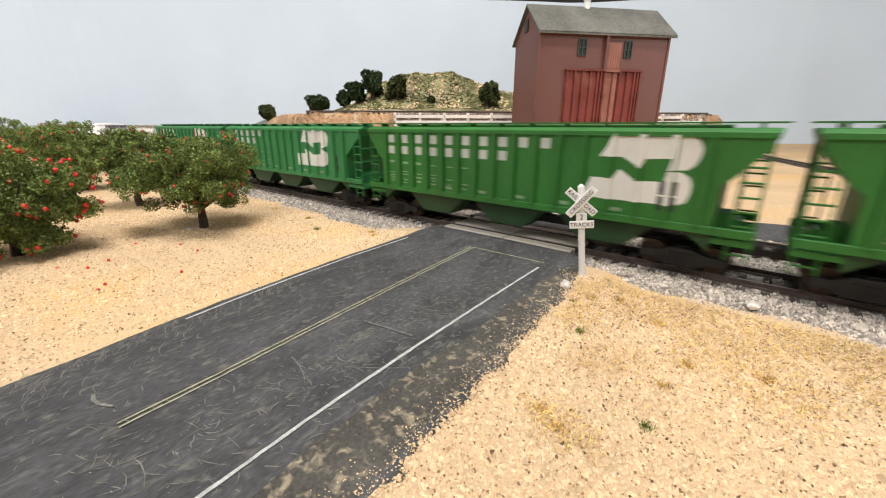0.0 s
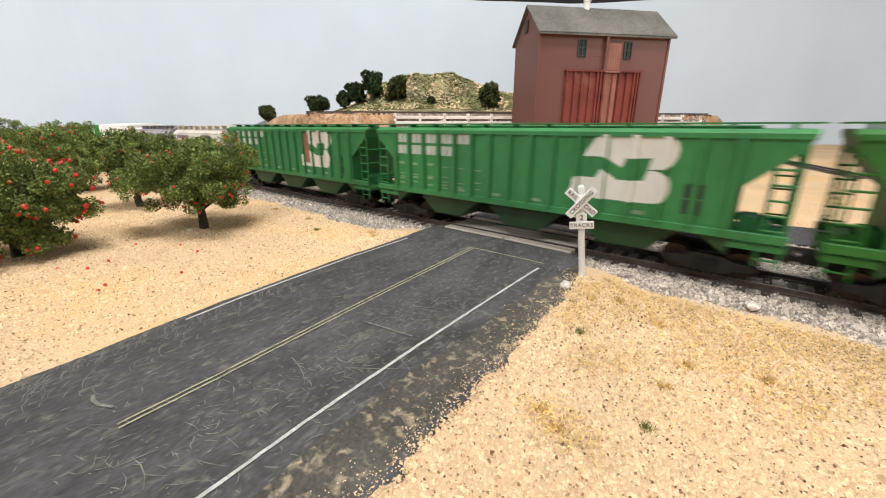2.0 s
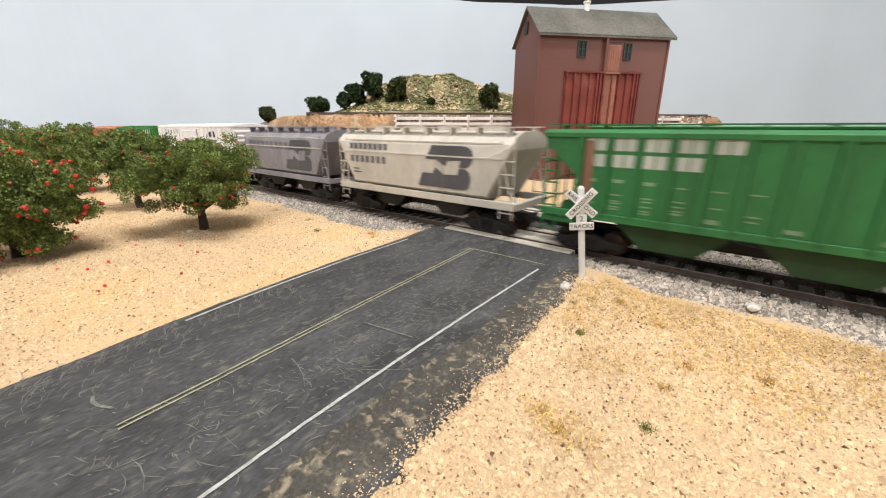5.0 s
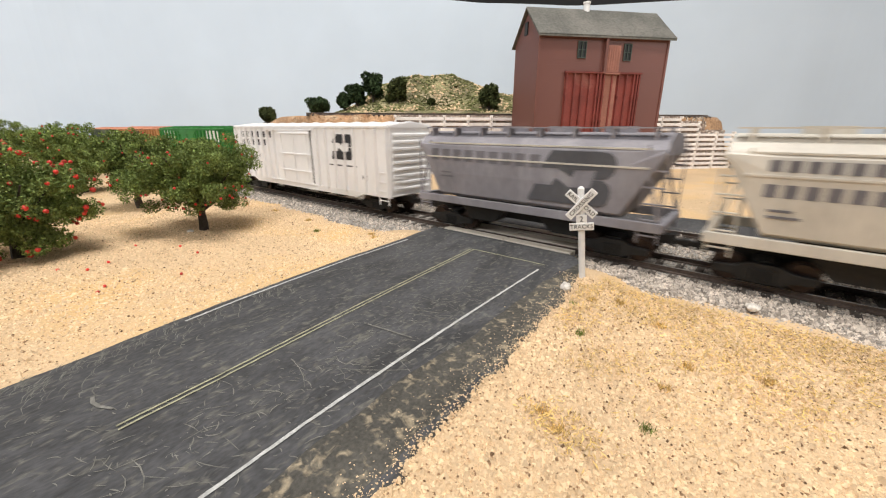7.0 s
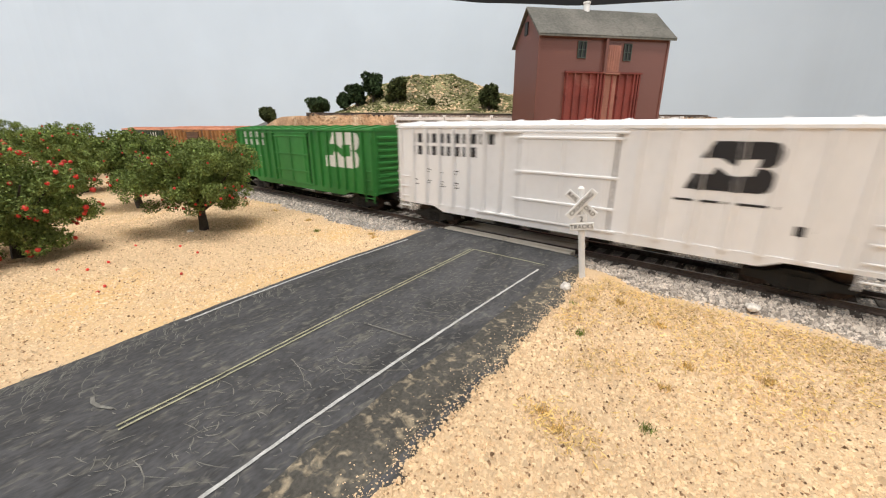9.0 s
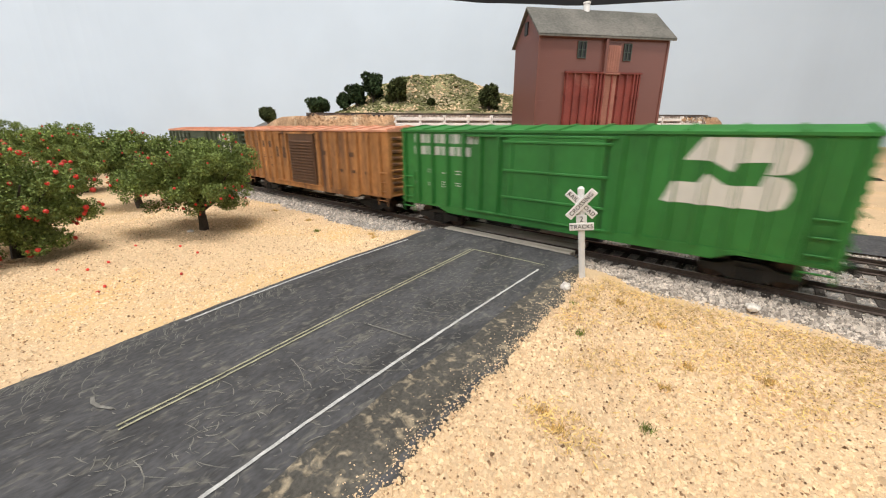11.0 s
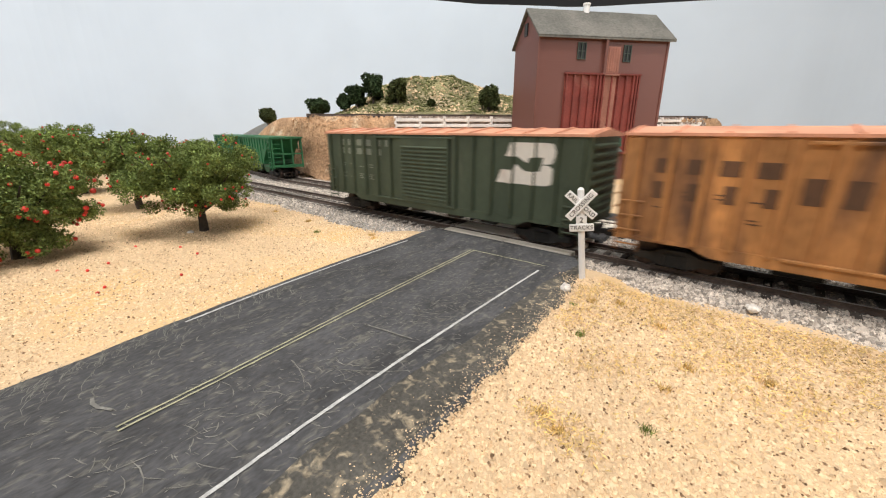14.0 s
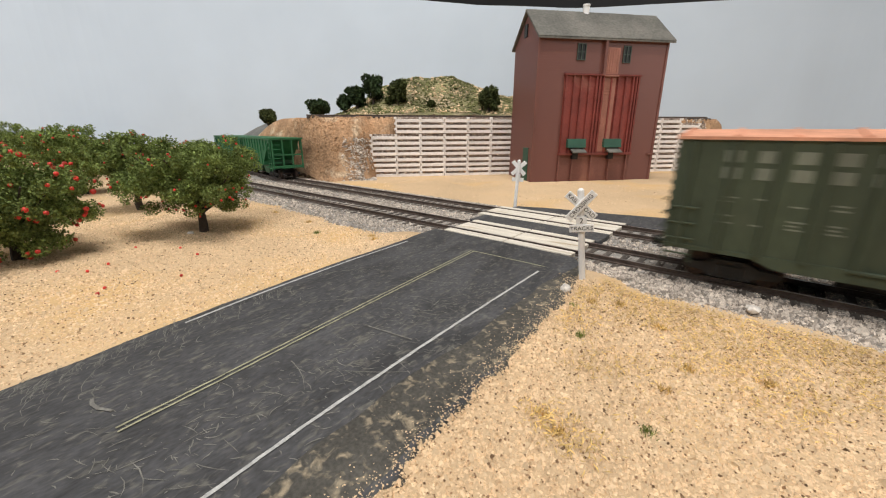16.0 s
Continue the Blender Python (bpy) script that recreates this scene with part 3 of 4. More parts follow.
    part("door", bm, CHUTE_G, t, "dark green side door", bevel=.2)
    bm = bmesh.new()
    box(bm, -1.3, 0, 32, 40, 148, 160)
    part("window", bm, GLASS_D, t, "small attic window")


warehouse()


# ---- the concrete crib wall ----
def crib_wall():
    t = thing("crib_wall", WALL_O[0], WALL_O[1], 2.6, "pale concrete crib retaining wall filled with rubble", "retaining wall", rz=49.4)
    rows, pitch, mod = 11, 6.15, 29.0
    bm = bmesh.new()
    prism(bm, [(2, 50), (2, 0), (478, 0), (478, 52), (446, 52), (446, 63), (405, 63), (405, 69), (29, 69), (29, 50)], 1, 3.0, 9)
    part("rubble_fill", bm, CRIBFILL, t, "dark rubble fill behind the beams")
    bm = bmesh.new()
    box(bm, 0, mod - .4, 0, 3.4, 0, 3.4)
    beam = mesh_of("beam", bm, CONC, .25)
    bm = bmesh.new()
    box(bm, -1.5, 1.5, -.5, 5, 0, 2.7)
    header = mesh_of("header", bm, CONC, .25)
    for r in range(rows):
        z = r * pitch + (r // 4) * .8
        a, b = (0, 17) if r < 8 else (1, 15)
        if r >= 10:
            b = 14
        for i in range(a, b):
            part("beam", beam, None, t, at=Vector((i * mod + rng.normal(0, .25), rng.normal(0, .2), z)))
        for i in range(a, b + 1):
            part("header", header, None, t, at=Vector((i * mod, rng.normal(0, .2), z + 3.3)))
    # loose rubble peeping through
    n = 5200
    s, z = rng.uniform(2, 476, n), rng.uniform(1, 68, n)
    k = ((s > 30) | (z < 50)) & ((s < 446) | (z < 52))
    s, z = s[k], z[k]
    q = WALL_O + np.outer(s, WU) + np.outer(rng.uniform(1.8, 3.2, len(s)), WN)
    tagged(grains("wall_rubble", np.column_stack([q, z + 2.6]), .95, BALLAST, 1.0), "pinkish grey rubble between the wall beams", "rubble", kind="stuff")


crib_wall()


# ---- crossing signs ----
def text_mesh(text, size, mat):
    cu = bpy.data.curves.new("lettering", "FONT")
    cu.body, cu.size, cu.align_x, cu.align_y, cu.extrude = text, size * MM, "CENTER", "CENTER", .00004
    cu.space_character = 1.08
    ob = bpy.data.objects.new("lettering", cu)
    scene.collection.objects.link(ob)
    me = bpy.data.meshes.new_from_object(ob.evaluated_get(bpy.context.evaluated_depsgraph_get()))
    bpy.data.objects.remove(ob)
    me.materials.clear()
    me.materials.append(mat)
    return me


def crossbuck(x, y, z, rz, lettered, label, lean=0.0):
    t = thing("crossing_sign", x, y, z, label, "sign", "railroad crossing signs", rz=rz)
    t.matrix_basis = t.matrix_basis @ pose(0, 0, 0, 0, lean, 0)
    bm = bmesh.new()
    rod(bm, (0, 0, -1), (0, 0, 33.6), 1.15, 12)
    rod(bm, (0, 0, 33.5), (0, 0, 34.2), 1.15, 12, .5)
    part("post", bm, WHITE_P, t, smooth=False)
    bm = bmesh.new()
    rod(bm, (0, 0, -.5), (0, 0, .9), 1.5, 12, 1.1)
    part("base", bm, WHITE_P, t)
    for a, yy in ((-45, -1.35), (45, -1.95)):
        bm = bmesh.new()
        box(bm, -6.35, 6.35, -.28, .28, -1.35, 1.35)
        blade = part("blade", bm, WHITE_P, t, bevel=.12, at=pose(0, yy * MM, 28.3 * MM, 0, -a, 0))
        if lettered:
            me = text_mesh("CROSSING" if a > 0 else "RAIL   ROAD", 2.05 if a > 0 else 1.95, BLACK_P)
            part("lettering", me, None, blade, "black block letters", at=pose(0, -.34 * MM, 0, 90, 0, 0))
    bm = bmesh.new()
    box(bm, -1.8, 1.8, -1.75, -1.2, 21.6, 24.4)
    n = part("number_plate", bm, WHITE_P, t, bevel=.1)
    bm = bmesh.new()
    box(bm, -4.1, 4.1, -1.95, -1.35, 18.9, 21.6)
    b = part("track_plate", bm, WHITE_P, t, bevel=.15)
    if lettered:
        part("lettering", text_mesh("2", 2.7, BLACK_P), None, n, "black numeral", at=pose(0, -1.81 * MM, 22.9 * MM, 90, 0, 0))
        part("lettering", text_mesh("TRACKS", 1.95, BLACK_P), None, b, "black block letters", at=pose(0, -2.01 * MM, 20.25 * MM, 90, 0, 0))


crossbuck(-44.6, 135.3, 4.4, 22, True, "white wooden railroad crossbuck sign beside the road", -6.5)
crossbuck(-134, 244, 3.6, 202, False, "white crossbuck sign beyond the tracks, seen from behind", -2)


# ---- trees ----
def leaf_cloud(n, lobes, size, seed, hollow=.55):
    r = np.random.default_rng(seed)
    lob = np.array(lobes, float)
    w = lob[:, 3] * lob[:, 4] * lob[:, 5]
    idx = r.choice(len(lob), n, p=w / w.sum())
    d = r.normal(0, 1, (n, 3))
    d /= np.linalg.norm(d, axis=1)[:, None]
    rad = hollow + (1.04 - hollow) * r.random(n) ** .6
    c = lob[idx, :3] + d * lob[idx, 3:] * rad[:, None] * (1 + .10 * np.sin(d[:, :1] * 9 + d[:, 1:2] * 7))
    u = r.normal(0, 1, (n, 3))
    u /= np.linalg.norm(u, axis=1)[:, None]
    v = np.cross(u, r.normal(0, 1, (n, 3)))
    v /= np.linalg.norm(v, axis=1)[:, None]
    s = size * r.uniform(.6, 1.3, n)[:, None]
    q = np.stack([c - u * s, c + v * s * .55, c + u * s, c - v * s * .55], 1)
    return q.reshape(-1, 3), np.arange(4 * n).reshape(-1, 4), c


def fruit_mesh():
    bm = bmesh.new()
    bmesh.ops.create_icosphere(bm, subdivisions=2, radius=1.0)
    return mesh_of("fruit", bm, FRUIT, smooth=True)


FRUIT_ME = fruit_mesh()


def lobes_for(seed, w, h0, h1, k=9):
    r = np.random.default_rng(seed)
    out = [(0, 0, (h0 + h1) / 2, w * .36, w * .36, (h1 - h0) * .40)]
    for i in range(k):
        a = i * 2.4 + r.uniform(-.4, .4)
        rr = w * r.uniform(.20, .34)
        zz = h0 + (h1 - h0) * r.uniform(.22, .80)
        q = r.uniform(.12, .20)
        out.append((math.cos(a) * rr, math.sin(a) * rr, zz, w * q, w * q, (h1 - h0) * q * 1.05))
    return out


def sprays(seed, w, h0, h1, k):
    """Small clumps of twig ends over a lumpy crown: the shell of an orchard tree."""
    r = np.random.default_rng(seed)
    d = r.normal(0, 1, (k, 3))
    d /= np.linalg.norm(d, axis=1)[:, None]
    lump = 1 + .16 * np.sin(d[:, 0] * 4.3 + seed) * np.cos(d[:, 1] * 3.9 + 2 * seed) + .10 * np.sin(d[:, 2] * 7 + d[:, 0] * 5 + seed)
    rad = lump * r.uniform(.62, .96, k)
    hz = (h1 - h0) / 2
    c = np.stack([d[:, 0] * rad * w / 2, d[:, 1] * rad * w / 2, (h0 + h1) / 2 + d[:, 2] * rad * hz], 1)
    q = w * r.uniform(.045, .085, k)
    core = np.array([(0, 0, (h0 + h1) / 2, w * .33, w * .33, hz * .66)])
    return np.concatenate([core, np.column_stack([c, q, q, q * .8])])


def orchard_tree(x, y, seed, w, h, fruits, n=7000, low=.12, fruit=1.0):
    t = thing("orchard_tree", x, y, float(ground_z(np.array(float(x)), np.array(float(y)))) - .3,
              "round green orchard tree dotted with red fruit", "tree", "orchard trees")
    r = np.random.default_rng(seed)
    bm = bmesh.new()
    prev = Vector((0, 0, -1))
    for i in range(4):
        nxt = Vector((r.normal(0, .35), r.normal(0, .35), 5.5 * (i + 1)))
        rod(bm, prev, nxt, 2.6 - .35 * i, 9, 2.3 - .35 * i)
        prev = nxt
    for i in range(9):
        a = i * .72 + r.uniform(-.3, .3)
        rod(bm, (0, 0, 9 + i), (math.cos(a) * w * .34, math.sin(a) * w * .34, 20 + r.uniform(0, h * .45)), 1.0, 6, .3)
    part("trunk", bm, BARK, t, "dark brown trunk with limbs")
    V, F, C = leaf_cloud(n, sprays(seed, w, h * low, h, 150), .62 if n > 30000 else .85, seed, .30)
    soup("crown", V, F, LEAF_D, t)["label"] = "dense clumped green foliage"
    mid = np.array([0, 0, h * .55])
    rel = (C - mid) / np.array([w, w, h])
    for i in range(fruits):
        d = r.normal(0, 1, 3)
        d /= np.linalg.norm(d)
        near = np.argsort(-(rel @ d) + 1.4 * np.linalg.norm(np.cross(rel, d), axis=1))[:60]
        q = C[r.choice(near)]
        part("fruit", FRUIT_ME, None, t, "small red fruit", at=Matrix.Translation(Vector(q) * MM) @ Matrix.Scale(fruit * r.uniform(.75, 1.1), 4))
    return t


ORCHARD = [(-252, 5, 11, 70, 50, 140, .05, 1.12), (-243, 78, 12, 70, 53, 80, .24, .66), (-345, 73, 13, 52, 56, 45, .22, .75), (-470, 62, 14, 60, 59, 40, .18, .85),
           (-392, -8, 15, 50, 44, 40, .18, .8), (-510, -8, 16, 54, 59, 30, .16, .85), (-600, 66, 17, 58, 61, 20, .16, .9), (-620, -20, 18, 58, 60, 20, .16, .9), (-760, 40, 19, 72, 62, 12, .16, .9)]
for x, y, sd, w, h, k, low, fr in ORCHARD:
    orchard_tree(x, y, sd, w, h, k, n=70000 if x > -300 else 26000, low=low, fruit=fr)


def hill_tree(x, y, seed, w, h, stem, mat, label):
    z = float(bank_z(np.array(float(x)), np.array(float(y)))) + .5
    z = max(z, float(ground_z(np.array(float(x)), np.array(float(y)))))
    t = thing("hill_tree", x, y, z, label, "tree", "trees on the hill")
    r = np.random.default_rng(seed)
    bm = bmesh.new()
    rod(bm, (0, 0, -2), (r.normal(0, 1), 0, stem + h * .5), 1.8, 8, .8)
    for i in range(5):
        a = i * 1.3
        rod(bm, (0, 0, stem * .8), (math.cos(a) * w * .3, math.sin(a) * w * .3, stem + h * .5), .8, 6, .3)
    part("trunk", bm, BARK, t, "thin dark trunk")
    V, F, C = leaf_cloud(2600, lobes_for(seed, w, stem, stem + h, 8), 2.0, seed)
    soup("crown", V, F, mat, t)["label"] = "dense dark green foliage"


HILL_TREES = [(-501, 334, 31, 40, 25, 2, LEAF_H2, "dark heart-shaped tree on the terrace edge"), (-489, 368, 32, 25, 25, 1, LEAF_H2, "small dark round tree on the hill"),
              (-471, 377, 33, 32, 30, 3, LEAF_H2, "dark spreading tree on the hill"), (-449, 389, 34, 36, 36, 5, LEAF_H2, "dark tall tree on the hill"),
              (-415, 404, 35, 36, 32, 1, LEAF_H, "olive green round tree on the hill"), (-313, 481, 36, 36, 36, 1, LEAF_H, "olive green round tree near the warehouse"),
              (-641, 330, 37, 33, 27, 22, LEAF_H, "dark round tree behind the parked cars"), (-375, 429, 38, 12, 9, 0, LEAF_H, "small green bush on the hill"),
              (-424, 397, 39, 14, 10, 0, LEAF_H, "low green bush on the hill")]
for a in HILL_TREES:
    hill_tree(*a)


# ---- small scatter ----
def tuft(x, y, seed, size, mat, label, z=None):
    r = np.random.default_rng(seed)
    n = int(60 * size)
    base = r.normal(0, .55 * size, (n, 2))
    V, F = [], []
    zz = float(ground_z(np.array(float(x)), np.array(float(y)))) - .1 if z is None else z
    for i, (bx_, by_) in enumerate(base):
        h, a = r.uniform(.6, 1.6) * size ** .5, r.uniform(0, 6.28)
        lean = r.normal(0, .5, 2)
        V += [(x + bx_ - .14 * math.cos(a), y + by_ - .14 * math.sin(a), zz), (x + bx_ + .14 * math.cos(a), y + by_ + .14 * math.sin(a), zz), (x + bx_ + lean[0], y + by_ + lean[1], zz + h)]
        F.append((3 * i, 3 * i + 1, 3 * i + 2))
    tagged(soup("grass_tuft", V, F, mat), label, "grass", "grass tufts")


def rock(x, y, z, s, label, seed=1):
    bm = bmesh.new()
    bmesh.ops.create_icosphere(bm, subdivisions=2, radius=1)
    r = np.random.default_rng(seed)
    ax = r.uniform(.6, 1.2, 3)
    for v in bm.verts:
        v.co *= 1 + .22 * math.sin(v.co.x * 4 + seed) * math.cos(v.co.y * 3.3 + seed * 2) + .1 * math.sin(v.co.z * 7)
        v.co = Vector((v.co.x * ax[0] * s, v.co.y * ax[1] * s, v.co.z * .62 * s))
    tagged(part("stone", bm, STONE, at=(x, y, z)), label, "stone", "loose stones")


rock(-45.2, 121, 5.6, 2.8, "pale loose stone at the road edge", 3)
rock(5.5, 146.5, 4.0, 2.0, "pale stone lying against the ballast", 5)
rock(-243, 71, 2.2, 1.6, "small pale stone under an orchard tree", 7)
for i, (x, y, sz, m) in enumerate([(-30.5, 96, 1.3, GRASS), (-187.5, 116, 1.6, GRASS), (-8, 72, 1.2, GRASS), (-6.5, 40, 1.5, GRASS), (28, 84, 1.3, GRASS), (-39, 112, .8, GRASS), (-25.5, 62, 1.3, DRYGRASS),
                                   (-21, 60, 1.6, DRYGRASS), (-5, 100, 1.6, DRYGRASS), (10, 105, 1.6, DRYGRASS), (-35, 118, 1.4, DRYGRASS), (-28, 124, 1.8, DRYGRASS), (-15, 118, 1.8, DRYGRASS),
                                   (-8, 88, 1.2, DRYGRASS), (-150, 126, 1.8, DRYGRASS), (-160, 132, 1.6, DRYGRASS), (-215, 128, 1.6, DRYGRASS), (-260, 130, 1.6, DRYGRASS)]):
    tuft(x, y, 50 + i, sz, m, "small green grass tuft in the sand" if m is GRASS else "dry straw grass tuft in the sand")


def straw():
    """Short dry fibres strewn where the sand turns yellow."""
    n = 36000
    x, y = rng.uniform(-45, 130, n), rng.uniform(50, 140, n)
    k = (x > road_right(y) + 1) & (np.hypot(x + 44.6, y - 135.3) > 7) & ((wob(x, y, 18, 4) + (y - 106) / 30 + rng.normal(0, .25, n) > 0) | (np.hypot((x + 21) / 1.5, y - 61) + rng.normal(0, 1.5, n) < 5) | (np.hypot((x - 40) / 2, y - 70) + rng.normal(0, 2, n) < 7))
    x, y = x[k], y[k]
    z = ground_z(x, y) + rng.uniform(.65, 1.25, len(x))
    a, l = rng.uniform(0, 6.28, len(x)), rng.uniform(.38, .9, len(x))
    dx, dy = np.cos(a) * l, np.sin(a) * l
    V = np.stack([np.stack([x - dx, y - dy, z - .3], 1), np.stack([x + dy * .3, y - dx * .3, z], 1), np.stack([x + dx, y + dy, z + rng.uniform(-.2, .6, len(x))], 1)], 1).reshape(-1, 3)
    tagged(soup("straw_fibres", V, np.arange(len(V)).reshape(-1, 3), DRYGRASS), "yellow dry static grass fibres on the sand", "grass", kind="stuff")


straw()
for i in range(9):
    x, y = rng.uniform(-235, -150), rng.uniform(8, 70)
    part_ = part("fallen_fruit", FRUIT_ME, None, None, at=Matrix.Translation(Vector((x, y, float(ground_z(np.array(x), np.array(y))) + .5)) * MM) @ Matrix.Scale(.6, 4))
    tagged(part_, "red fruit fallen on the sand", "fruit", "fallen fruit")


# ---- rolling stock ----
def wheelset_mesh():
    bm = bmesh.new()
    rod(bm, (0, -9.5, 0), (0, 9.5, 0), .8, 8)
    for s in (-1, 1):
        rod(bm, (0, s * 6.9, 0), (0, s * 9.4, 0), 4.7, 20)
        rod(bm, (0, s * 6.6, 0), (0, s * 7.2, 0), 5.3, 20)
        rod(bm, (0, s * 9.3, 0), (0, s * 9.8, 0), 2.0, 12)
    return mesh_of("wheelset", bm, WHEEL)


def truck_mesh():
    bm = bmesh.new()
    for s in (-1, 1):
        y0, y1 = s * 10.4, s * 12.6
        prism(bm, [(-14, 6.3), (-8, 6.6), (-4, 8.4), (4, 8.4), (8, 6.6), (14, 6.3), (14, 3.6), (8.5, 3.4), (5, 1.6), (-5, 1.6), (-8.5, 3.4), (-14, 3.6)], 1, min(y0, y1), max(y0, y1))
        for i in range(3):
            rod(bm, (-2.4 + 2.4 * i, s * 11.5 + s * 1.2, 2.2), (-2.4 + 2.4 * i, s * 11.5 + s * 1.2, 6.6), 1.0, 8)
    box(bm, -3, 3, -10.5, 10.5, 5, 9.2)
    return mesh_of("truck", bm, STEEL, .2)


WHEEL_ME, TRUCK_ME = wheelset_mesh(), truck_mesh()
WHEELS, CARS = [], []


def paint(name, base, rust=None, amount=0.0, var=.2, rough=.55):
    return material(name, base, rough, var=var, scale=45, fine=700, bump=.12, bscale=900, second=rust, sscale=40, amount=amount, stretch=(1.6, 1.6, .35))


GRN1 = paint("bright_green_paint", (.024, .150, .021), (.06, .12, .035), -.35)
GRN2 = paint("hopper_green_paint", (.034, .205, .062), (.12, .17, .09), -.25)
GRN3 = paint("patched_green_paint", (.030, .175, .052), (.14, .10, .06), -.30)
GRN7 = paint("boxcar_green_paint", (.030, .195, .036), None)
GRN9 = paint("faded_green_paint", (.052, .070, .042), (.10, .11, .075), -.05, rough=.7)
GRNP = paint("parked_green_paint", (.018, .125, .046), (.04, .10, .04), -.1)
# car green darkened to paint in the shade below the bodies
SHADED_GRN = paint("shaded_green_paint", (.014, .055, .016), (.04, .05, .02), -.1)
RUST8 = paint("rusty_orange_paint", (.44, .205, .068), (.11, .055, .032), .45, var=.35, rough=.75)
# darker rust for the dark side marks and for shade painted into the louvered door
RUST8_STAIN_SHADE = paint("rust_stain_shade_paint", (.11, .055, .028), (.05, .028, .018), .2, var=.3, rough=.75)
ORANGE_ROOF = paint("pale_orange_roof", (.62, .30, .19), (.42, .20, .12), .05, rough=.8)
WHITE6 = paint("reefer_white_paint", (.87, .86, .86), (.78, .73, .70), -.3, var=.04)
GREY5 = paint("dusty_grey_paint", (.26, .25, .275), (.40, .38, .40), .1, var=.2, rough=.7)
TAN4 = paint("pale_grey_paint", (.60, .565, .50), (.42, .36, .28), .0, var=.12, rough=.6)
LOGO_W = paint("logo_white", (.74, .73, .69), (.5, .48, .42), -.2, var=.08)
LOGO_P = paint("logo_white_stained", (.70, .66, .60), (.40, .20, .12), .12, var=.1)
LOGO_K = paint("logo_black", (.018, .018, .022), None, var=.1)
LOGO_G = paint("logo_grey", (.085, .085, .095), (.2, .2, .2), -.1)
LETTER_W = paint("letter_white", (.50, .53, .48), None, var=.15)
LETTER_S = paint("letter_small", (.20, .32, .19), None, var=.25)
LETTER_G = paint("letter_grey", (.165, .16, .178), (.22, .21, .22), .0)
LETTER_F = paint("letter_faded", (.17, .19, .15), None, var=.2)
PATCH = paint("rust_patch", (.27, .125, .085), (.42, .30, .24), .1, var=.3)

MARK_TOP = [(.145, .66), (.275, 1), (.84, 1), (.92, .98), (.975, .92), (1, .82), (.995, .70), (.965, .59), (.91, .52), (.77, .50), (.79, .67), (.567, .65), (.53, .51), (.36, .665)]
MARK_LOW = [(0, 0), (.085, .33), (.286, .33), (.345, .48), (.50, .317), (.74, .335), (.77, .49), (.88, .48), (.94, .42), (.967, .32), (.965, .19), (.935, .06), (.88, .015), (.80, 0)]


def decal(polys, x0, z0, w, h, depth, ribs=(), half=.6):
    """Paint of an outlined shape laid over a ribbed side, following its ribs."""
    bm = bmesh.new()
    cuts = {round((q + d - x0) / w, 4) for q in ribs for d in (-half - .05, -half, half, half + .05)}
    xs = sorted({round(i / 36, 4) for i in range(37)} | {p[0] for q in polys for p in q} | {c for c in cuts if 0 < c < 1})

    def spans(poly, x):
        zz = []
        for (xa, za), (xb, zb) in zip(poly, poly[1:] + poly[:1]):
            if (xa <= x < xb) or (xb <= x < xa):
                zz.append(za + (zb - za) * (x - xa) / (xb - xa))
        return sorted(zz)
    for poly in polys:
        for a, b in zip(xs, xs[1:]):
            sa, sb = spans(poly, a + 1e-5), spans(poly, b - 1e-5)
            if len(sa) != len(sb):
                continue
            ya, yb = depth(x0 + a * w) - .1, depth(x0 + b * w) - .1
            for i in range(0, len(sa) - 1, 2):
                bm.faces.new([bm.verts.new((x0 + q * w, y, z0 + zz * h)) for q, y, zz in ((a, ya, sa[i]), (b, yb, sb[i]), (b, yb, sb[i + 1]), (a, ya, sa[i + 1]))])
    bmesh.ops.remove_doubles(bm, verts=bm.verts, dist=.03)
    return bm


def bars(rows, depth):
    """Blocks of lettering that stand for words: (x, z, width, height)."""
    bm = bmesh.new()
    for x, z, w, h in rows:
        y = depth(x + w / 2)
        box(bm, x, x + w, y - .12, y + .05, z, z + h)
    return bm


def word_blocks(rows, depth, mat, parent):
    for x, z, w, h in rows:
        part("letter_block", bars([(x, z, w, h)], depth), mat, parent)


def small_print(r, x0, n):
    """Columns of fine data lines."""
    out = []
    for c in range(n):
        x = x0 + c * 9.2 + r.uniform(-.4, .4)
        for z, w in ((30.6, 4.6), (29.2, 3.6), (24.6, 4.2), (23.4, 3.4), (22.2, 4.4)):
            if r.random() < .75:
                out.append((x, z, w * r.uniform(.7, 1.0), .5))
    return out


def ladder(bm, x0, x1, y, z0, z1, n, r=.28):
    for x in (x0, x1):
        rod(bm, (x, y, z0), (x, y, z1), r, 6)
    for i in range(n):
        z = z0 + (z1 - z0) * (i + .5) / n
        rod(bm, (x0, y, z), (x1, y, z), r, 6)


